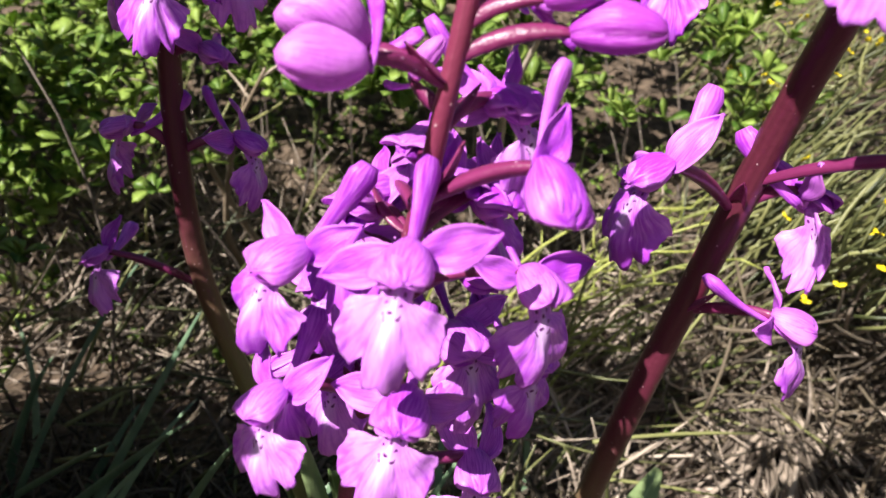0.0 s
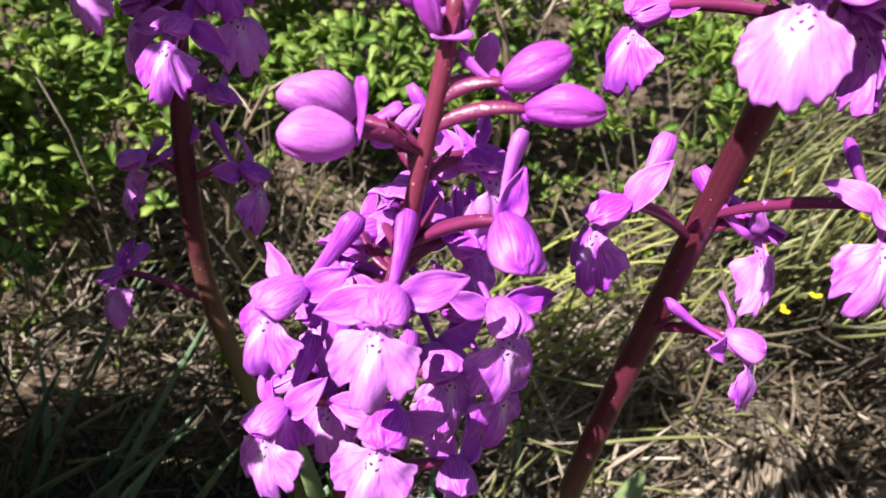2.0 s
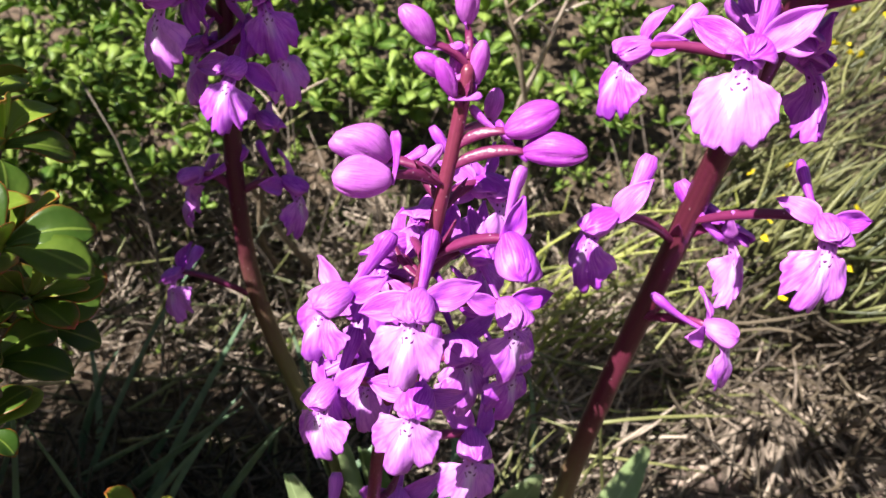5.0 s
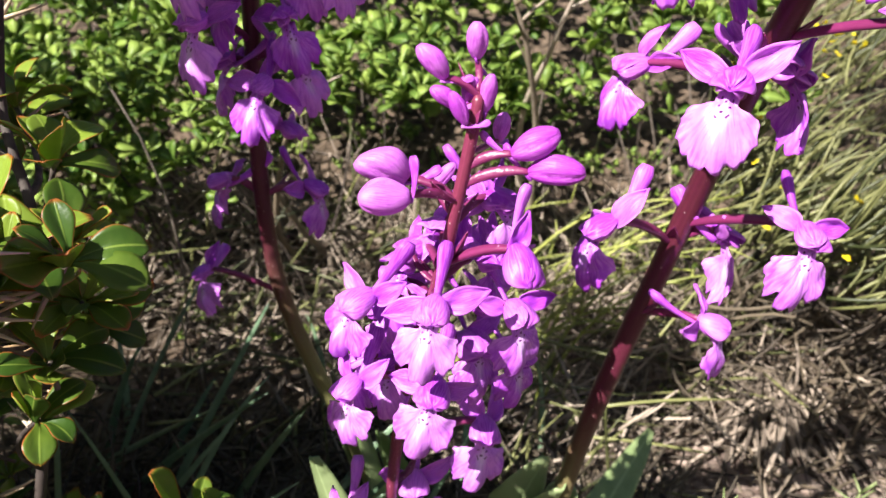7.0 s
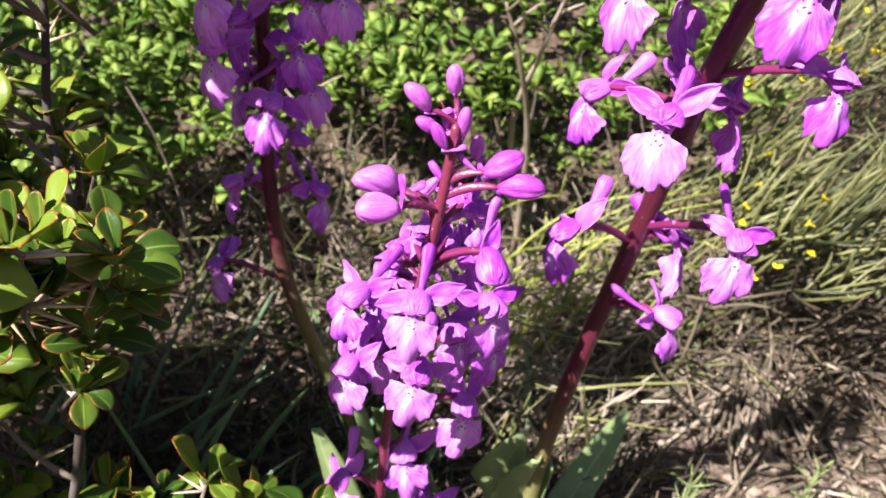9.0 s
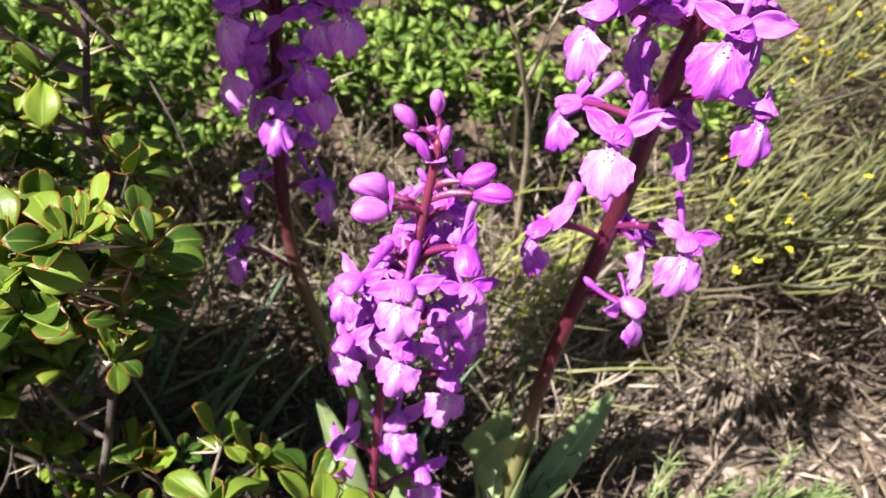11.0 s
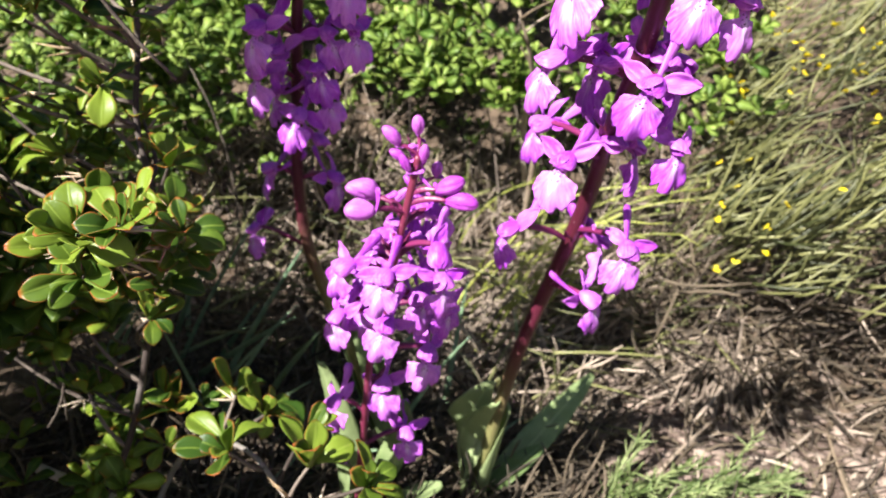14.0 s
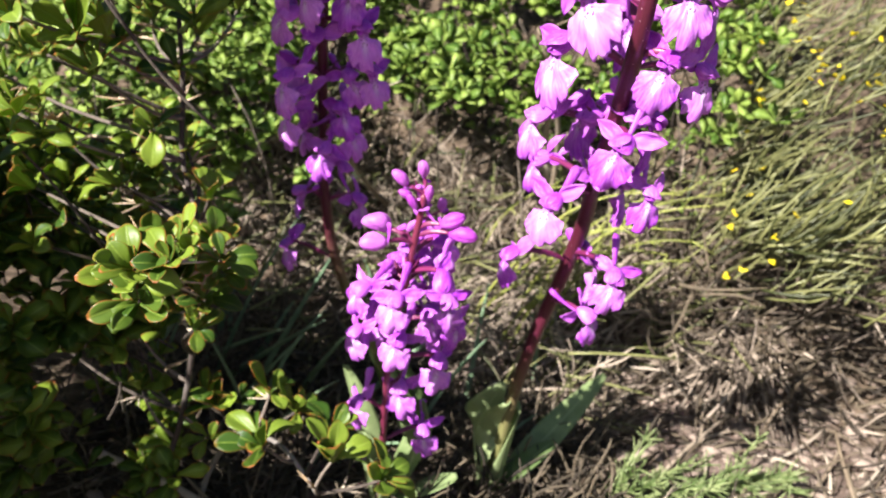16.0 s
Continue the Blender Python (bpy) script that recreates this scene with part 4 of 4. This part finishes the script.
for _ in range(420):
    x, y = r.uniform(-34, -10), r.uniform(14, 29)
    z = 5 + 14 * r.random() + (y - 14) * 0.25
    if noise.noise(Vector((x * 0.2, y * 0.2, z * 0.2))) < -0.05 or (x > -13 and y < 20) or (x > -17 and z < 15):
        continue
    spots.append((Vector((x, y, z)), r.uniform(0.8, 1.1), r.randint(5, 8)))
leafy_bush((-20, 21, height(-20, 21)), "half-shaded bush with small green leaves", spots, 20, r, Vector((0, 0, 0)), 40)


# ---- broom on the sunny side ----
def strands(count, r, where, way, length, radius, spread, bend=0.12, sides=5):
    pieces = []
    for _ in range(count):
        p = where(r)
        if p is None:
            continue
        d = (Vector(way) + Vector((r.gauss(0, spread), r.gauss(0, spread), r.gauss(0, spread)))).normalized()
        n = length * r.uniform(0.5, 1.2)
        mid = p + d * n * 0.5 + Vector((r.gauss(0, bend), r.gauss(0, bend), r.gauss(0, bend))) * n * 0.5
        q = radius * r.uniform(0.7, 1.25)
        pieces.append(tube(bow(p, mid, p + d * n, 5), [q, q, q * 0.95, q * 0.8, q * 0.35], sides, r.random()))
    return pieces


def broom_place(r):
    x, y = r.uniform(8, 52), 24 + 34 * r.random() ** 1.3
    edge = 11.5 + 3 * noise.noise(Vector((y * 0.15, 2, 2)))
    if x < edge + max(0, (26 - y)) * 2.0:
        return None
    top = min(13 + (x - 11) * 0.8 + (y - 24.5) * 0.6, 42) + 2.5 * noise.noise(Vector((x * 0.15, y * 0.15, 5)))
    low = max(height(x, y) + 2, 14.5 - 0.2 * (y - 27) if x < 25 else 11.0) + 1.5 * noise.noise(Vector((x * 0.3, y * 0.3, 9)))
    z = top - (top - low) * r.random() ** 1.5
    if noise.noise(Vector((x * 0.2, y * 0.2, z * 0.2))) < 0.03:
        return None
    return Vector((x, y, max(z, height(x, y) - 0.2))) - BROOM_AT


BROOM_AT = Vector((24, 36, height(24, 36)))
broom = thing("broom_shrub", BROOM_AT, "dense broom shrub of thin olive stems with yellow flowers", "shrub")
r = random.Random(31)
broom_stems = sorted(strands(12000, r, broom_place, (0.66, -0.10, 0.66), 4.1, 0.076, 0.34, 0.18, 4), key=lambda piece: piece[0][0][1])
for piece in broom_stems[:240]:
    part("stem", mesh_of("stem", *piece, BROOM), broom)
tagged(part("stem_tangle", mesh_of("stem_tangle", *joined(broom_stems[240:]), BROOM), broom), kind="stuff")


def blossom_mesh():
    pieces = []
    for a, b in ((0, 0.9), (120, 0.7), (240, 0.7)):
        v, f, w = sheet(petal_shape(0.55 * b, 0.42, 0.5, 0.9, seed=a), 7, 7, 0.04)
        m = np.array((pose(0, 0, 0, 0, 0, a) @ pose(0, 0, 0, 40, 0, 0)).to_3x3())
        pieces.append(((v @ m.T).tolist(), f, w.tolist()))
    return mesh_of("yellow_flower", *joined(pieces), YELLOW)


BLOSSOM = blossom_mesh()
for k in range(280):
    x, y = r.uniform(12, 34), r.uniform(25, 46)
    top = min(13 + (x - 11) * 0.8 + (y - 24.5) * 0.6, 42) + 2.5 * noise.noise(Vector((x * 0.15, y * 0.15, 5)))
    if noise.noise(Vector((x * 0.16, y * 0.16, 11))) < -0.15:
        continue
    p = Vector((x, y - 0.5, top + r.uniform(0.6, 2.4))) - BROOM_AT
    part("yellow_flower", BLOSSOM, broom, Matrix.Translation(p) @ pose(0, 0, 0, r.uniform(-40, 40), r.uniform(-40, 40), r.uniform(0, 360)) @ Matrix.Scale(r.uniform(0.38, 0.66), 4), "small yellow flower")

# twiggy growth behind the orchids
r = random.Random(33)
THICKET_AT = Vector((4, 28, height(4, 28)))


def thicket_place(r):
    x, y = r.uniform(-22, 15), r.uniform(22, 44)
    if x > 7 and y < 33:
        return None
    if r.random() < 0.35 * (1 - min(1, max(0, x / 8))):
        return None
    return Vector((x, y, height(x, y) + 9 * r.random() ** 2)) - THICKET_AT


def bank_place(r):
    x, y = r.uniform(-26, 9), r.uniform(31.5, 47)
    return Vector((x, y, height(x, y) + 5 * r.random() ** 2.2)) - THICKET_AT


def near_place(r):
    x, y = r.uniform(-9, 7), r.uniform(25, 37)
    return Vector((x, y, height(x, y) + 4 * r.random() ** 2)) - THICKET_AT


thicket = thing("broom_thicket", THICKET_AT, "tangle of thin green and dry broom twigs", "shrub")
tagged(part("green_growth", mesh_of("green_growth", *joined(strands(560, r, thicket_place, (0.55, -0.15, 0.45), 5.5, 0.07, 0.45)), BROOM), thicket), kind="stuff")
tagged(part("low_litter", mesh_of("low_litter", *joined(strands(480, r, near_place, (0.3, -0.1, 0.25), 4.2, 0.07, 0.6)), STRAW), thicket), kind="stuff")
tagged(part("dry_growth", mesh_of("dry_growth", *joined(strands(1500, r, bank_place, (0.2, -0.1, 0.25), 4.5, 0.06, 0.6)), STRAW), thicket), kind="stuff")



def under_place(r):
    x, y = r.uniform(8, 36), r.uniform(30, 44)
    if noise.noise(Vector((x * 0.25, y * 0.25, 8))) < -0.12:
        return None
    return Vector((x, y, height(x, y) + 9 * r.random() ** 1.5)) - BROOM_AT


tagged(part("dead_wood", mesh_of("dead_wood", *joined(strands(260, r, under_place, (0.4, -0.25, 0.2), 4.2, 0.075, 0.55, 0.3, 4)), STRAW), broom), kind="stuff")
# dark-coloured strands that stand in for the shaded gaps inside the broom
tagged(part("dark_wood", mesh_of("dark_wood", *joined(strands(900, r, under_place, (0.4, -0.2, 0.3), 4.2, 0.085, 0.55, 0.3, 4)), SHADE_LITTER), broom), kind="stuff")

# fresh sprigs close by
r = random.Random(35)
for at in ((9.5, 19.5), (11.8, 20.5), (13.8, 21.8), (8.0, 18.6)):
    foot = Vector((at[0], at[1], height(*at) - 0.2))
    sprig = thing("broom_sprig", foot, "fresh green feathery broom sprig on soil", "plant", "sprigs")
    pieces = []
    for k in range(7):
        d = Vector((r.uniform(0.2, 1.0), r.uniform(-0.4, 0.3), r.uniform(0.25, 0.7))).normalized()
        path = bow((0, 0, 0), d * 1.9 + Vector((0, 0, 0.4)), d * 4.0, 9)
        pieces.append(tube(path, [0.07 - 0.005 * q for q in range(9)], 5, r.random()))
        for q in range(2, 9):
            for _ in range(3):
                e = (d + Vector((r.gauss(0, 0.5), r.gauss(0, 0.5), r.gauss(0, 0.4)))).normalized()
                pieces.append(tube([path[q], path[q] + e * 0.45, path[q] + e * 0.9], [0.05, 0.045, 0.02], 4, r.random()))
    tagged(part("shoot_tuft", mesh_of("shoot_tuft", *joined(pieces), SPRIG), sprig), kind="stuff")

# long yellow-green twigs that lean out of the thicket
r = random.Random(37)
for k in range(16):
    foot = Vector((r.uniform(-4, 3), r.uniform(30, 37), 0))
    foot.z = height(foot.x, foot.y) - 0.2
    knee = foot + Vector((r.uniform(0, 1.5), r.uniform(-2, 0), r.uniform(7, 11)))
    tip = knee + Vector((r.uniform(5, 9), r.uniform(-2.5, 0.5), r.uniform(-1, 2.5)))
    path = bow(foot, knee, tip, 12)
    root = thing("broom_twig", foot, "long yellow-green broom twig rising from litter", "twig", "broom twigs")
    part("stalk", mesh_of("stalk", *tube([p - foot for p in path], [0.10 - 0.005 * q for q in range(12)], 6), TWIG), root)
    for q in range(4, 12):
        d = Vector((r.uniform(-0.2, 0.8), r.uniform(-0.6, 0.6), r.uniform(-0.2, 0.8))).normalized()
        part("side_shoot", mesh_of("side_shoot", *tube([path[q] - foot, path[q] - foot + d * 0.4, path[q] - foot + d * r.uniform(0.7, 1.6)], [0.05, 0.045, 0.015], 5), TWIG), root)

# single dry stalks on the soil
r = random.Random(39)
for k in range(46):
    x, y = r.uniform(3, 24), r.uniform(20, 34)
    foot = Vector((x, y, height(x, y) + 0.12))
    a = r.gauss(0.9, 0.7)
    tip = Vector((math.cos(a), math.sin(a), r.uniform(0.0, 0.45))) * r.uniform(2.5, 6.0)
    ob = new("dry_stalk", mesh_of("dry_stalk", *tube(bow((0, 0, 0), tip * 0.5 + Vector((r.gauss(0, 0.3), r.gauss(0, 0.3), 0.2)), tip, 7), [0.10, 0.11, 0.10, 0.09, 0.09, 0.08, 0.05], 6, r.random()), STALK))
    ob.matrix_basis = place_cm(Matrix.Translation(foot))
    tagged(ob, "bleached dry stalk lying on brown soil", "straw", "dry stalks")

# ---- grass ----
def blade(foot, tip, width, seed, lift=0.16):
    r = random.Random(seed)
    a, c = Vector((0, 0, 0)), Vector(tip) - Vector(foot)
    line = bow(a, c * 0.5 + Vector((r.uniform(-5, 5) * lift, r.uniform(-5, 5) * lift, lift * c.length)), c, 14)
    side = c.cross(Vector((0.2, -1, 0.3))).normalized()

    def shape(u, v):
        s = v * 13
        i = min(int(s), 12)
        p = line[i].lerp(line[i + 1], s - i)
        w = width / 2 * (1 - v) ** 0.6 + 0.01
        return tuple(p + side * (u * w) + Vector((0, 0, 0.5 * w * abs(u))))

    return mesh_of("grass_blade", *sheet(shape, 5, 16, 0.02), GRASS)


r = random.Random(41)
feet = [((-10.6, 16.9), (-11.63, 13.08, 12.1)), ((-14.4, 20.3), (-6.67, 15.82, 12.15)), ((-17.0, 22.0), (-7.55, 13.97, 12.36)), ((-9.87, 20.95), (-4.83, 14.0, 12.7)), ((-10.5, 16.5), (-7.2, 17.5, 12.0)), ((-5.6, 16.0), (-2.2, 15.0, 10.5)), ((-12.0, 18.0), (-8.0, 19.5, 14.0)), ((-6.0, 20.0), (-2.0, 22.0, 10.0)), ((-13.5, 15.0), (-12.0, 13.0, 13.5)), ((-15, 20), (-11, 22, 15))]
for _ in range(6):
    x, y = r.uniform(-13, -4), r.uniform(13, 19)
    a = r.uniform(-0.6, 1.2)
    feet.append(((x, y), (x + 5 * math.cos(a), y + 3 * math.sin(a), 5 + r.uniform(2, 6))))
for _ in range(12):
    x, y = r.uniform(-20, 6), r.uniform(16, 30)
    feet.append(((x, y), (x + r.uniform(-3, 4), y + r.uniform(-2, 2), 5 + r.uniform(2, 7))))
for k, ((x, y), tip) in enumerate(feet):
    foot = (x, y, height(x, y) - 0.2)
    ob = new("grass_blade", blade(foot, tip, r.uniform(0.22, 0.4), k, 0.02 if k < 4 else 0.16))
    ob.matrix_basis = place_cm(Matrix.Translation(foot))
    tagged(ob, "narrow blue-green grass blade rising from soil", "grass", "grass blades")

# ---- litter ----
def litter_place(r):
    x, y = r.uniform(-26, 34), r.uniform(-4, 48)
    if 6 < x < 30 and 18 < y < 38 and r.random() < 0.93:
        return None
    return Vector((x, y, height(x, y) + 0.15 + 0.9 * r.random() ** 3))


r = random.Random(51)
flat = strands(3000, r, litter_place, (0.3, 0.0, 0.03), 3.6, 0.055, 0.8, 0.2, 4)


def tuft_piece(r):
    """One dead stalk that spreads from the tussock's middle, low over the soil."""
    a = r.gauss(-1.7, 0.75)
    foot = Vector((16 + r.gauss(0, 0.9), 36 + r.gauss(0, 0.8), 0))
    foot.z = height(foot.x, foot.y) + r.uniform(0.3, 2.2)
    n = r.uniform(3.5, 9.5)
    tip = foot + Vector((math.cos(a) * n, math.sin(a) * n, 0))
    tip.z = height(tip.x, tip.y) + r.uniform(0.1, 1.0)
    q = r.uniform(0.06, 0.15)
    return tube(bow(foot, (foot + tip) / 2 + Vector((r.gauss(0, 0.5), 0, r.uniform(0.2, 1.2))), tip, 7), [q, q, q, q * 0.95, q * 0.9, q * 0.75, q * 0.4], 5, r.random())


tuft = [tuft_piece(r) for _ in range(90)]
tussock_at = Vector((16, 36, height(16, 36)))
tussock = thing("dry_tussock", tussock_at, "dead straw tussock with stalks spread over bare soil", "grass")
tuft = [(np.asarray(v) - tuple(tussock_at), f, w) for v, f, w in tuft]
for piece in tuft[:70]:
    part("straw", mesh_of("straw", *piece, STRAW), tussock)
tagged(part("straw_tuft", mesh_of("straw_tuft", *joined(tuft[70:]), STRAW), tussock), kind="stuff")


def shade_place(r):
    x, y = r.uniform(-18, 9), r.uniform(9, 27)
    return Vector((x, y, height(x, y) + 0.12 + 0.8 * r.random() ** 2))


# strands where the ground lies in shade take the dark colour, the rest stay straw
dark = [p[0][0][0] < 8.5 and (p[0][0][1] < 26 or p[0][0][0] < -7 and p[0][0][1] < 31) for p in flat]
shade_strands = [p for p, d in zip(flat, dark) if d] + strands(1800, r, shade_place, (0.3, 0.0, 0.05), 3.4, 0.07, 0.8, 0.25, 4)
def soil_place(r):
    x, y = r.uniform(5, 32), r.uniform(19, 40)
    return Vector((x, y, height(x, y) + 0.1 + 0.7 * r.random() ** 2))


# more dark strands on the bare soil, for the shadows there
shade_strands += strands(520, r, soil_place, (0.2, -0.4, 0.04), 3.2, 0.075, 0.7, 0.25, 4)
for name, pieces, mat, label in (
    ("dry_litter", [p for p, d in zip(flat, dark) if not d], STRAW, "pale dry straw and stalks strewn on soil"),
    ("old_litter", shade_strands, SHADE_LITTER, "stalks and litter coloured dark in place of shade on the soil"),
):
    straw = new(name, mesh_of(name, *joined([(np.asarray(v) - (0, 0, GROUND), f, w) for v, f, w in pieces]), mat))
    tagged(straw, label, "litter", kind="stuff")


def crumb(p, size, r):
    v, f, w = [], [], []
    for k in range(4):
        z = -0.6 + 1.2 * k / 3
        q = math.sqrt(max(0.05, 1 - z * z * 1.6))
        for s in range(6):
            a = s * math.pi / 3 + 0.3 * k
            j = r.uniform(0.75, 1.2)
            v.append((p.x + size * q * j * math.cos(a), p.y + size * q * j * 0.8 * math.sin(a), p.z - GROUND + size * z * 0.7))
            w.append((0, 0, size * 7.0))
    for k in range(3):
        for s in range(6):
            a, b = k * 6 + s, k * 6 + (s + 1) % 6
            f.append((a, b, b + 6, a + 6))
    f += [(5, 4, 3, 2, 1, 0), (18, 19, 20, 21, 22, 23)]
    return v, f, w


crumbs = []
for _ in range(2000):
    x, y = r.uniform(-20, 30), r.uniform(2, 38)
    crumbs.append(crumb(Vector((x, y, height(x, y) + 0.02)), 0.08 + 0.35 * r.random() ** 3, r))
for _ in range(900):
    x, y = r.uniform(2, 30), r.uniform(18, 40)
    crumbs.append(crumb(Vector((x, y, height(x, y) + 0.05)), 0.18 + 0.55 * r.random() ** 2.5, r))
tagged(new("soil_crumbs", mesh_of("soil_crumbs", *joined(crumbs), CRUMB)), "loose crumbs of dry brown soil", "soil", kind="stuff")

twig_line = smooth_line([(-14.5, 9.5, 6.4), (-10, 9.0, 6.3), (-6, 8.3, 5.9), (-1.5, 7.4, 5.4), (2.0, 6.6, 4.9)], 20)
dead = new("dead_twig", mesh_of("dead_twig", *tube([p - Vector((0, 0, GROUND)) for p in twig_line], [0.19 - 0.004 * k for k in range(20)], 8), STALK))
tagged(dead, "long pale dead twig lying on soil", "twig")

# dead branches that stand out of the bush
r = random.Random(61)
for foot, tip in (((1.2, 29.5, 20.5), (-0.6, 28.0, 26.3)), ((0.2, 30.5, 21.0), (2.2, 28.2, 27.0)), ((-13.5, 30.5, 14.5), (-9.6, 28.2, 21.6)), ((-12.6, 31.0, 15.0), (-13.6, 28.4, 20.5))):
    base = Vector((foot[0] + r.uniform(-2, 2), foot[1] + 11, 0))
    base.z = height(base.x, base.y) - 0.2
    line = smooth_line([(0, 0, 0), Vector(foot) - base + Vector((0, 5, -1.5)), (Vector(foot) + Vector(tip)) / 2 - base + Vector((r.uniform(-0.5, 0.5), 1.2, 0.3)), Vector(tip) - base], 22)
    root = thing("dead_branch", base, "bleached bare branch rising out of green bush", "branch", "dead branches")
    part("limb", mesh_of("limb", *tube(line, [0.24 - 0.008 * k for k in range(22)], 8, r.random()), STALK), root)
    for k in (13, 16, 18, 20):
        d = Vector((r.uniform(-1, 1), r.uniform(-0.8, 0.2), r.uniform(0.1, 0.8))).normalized()
        part("side_twig", mesh_of("side_twig", *tube(bow(line[k], line[k] + d * 0.9 + Vector((0, 0, 0.2)), line[k] + d * r.uniform(1.4, 2.6), 6), [0.09, 0.08, 0.07, 0.06, 0.05, 0.02], 6, r.random()), STALK), root)
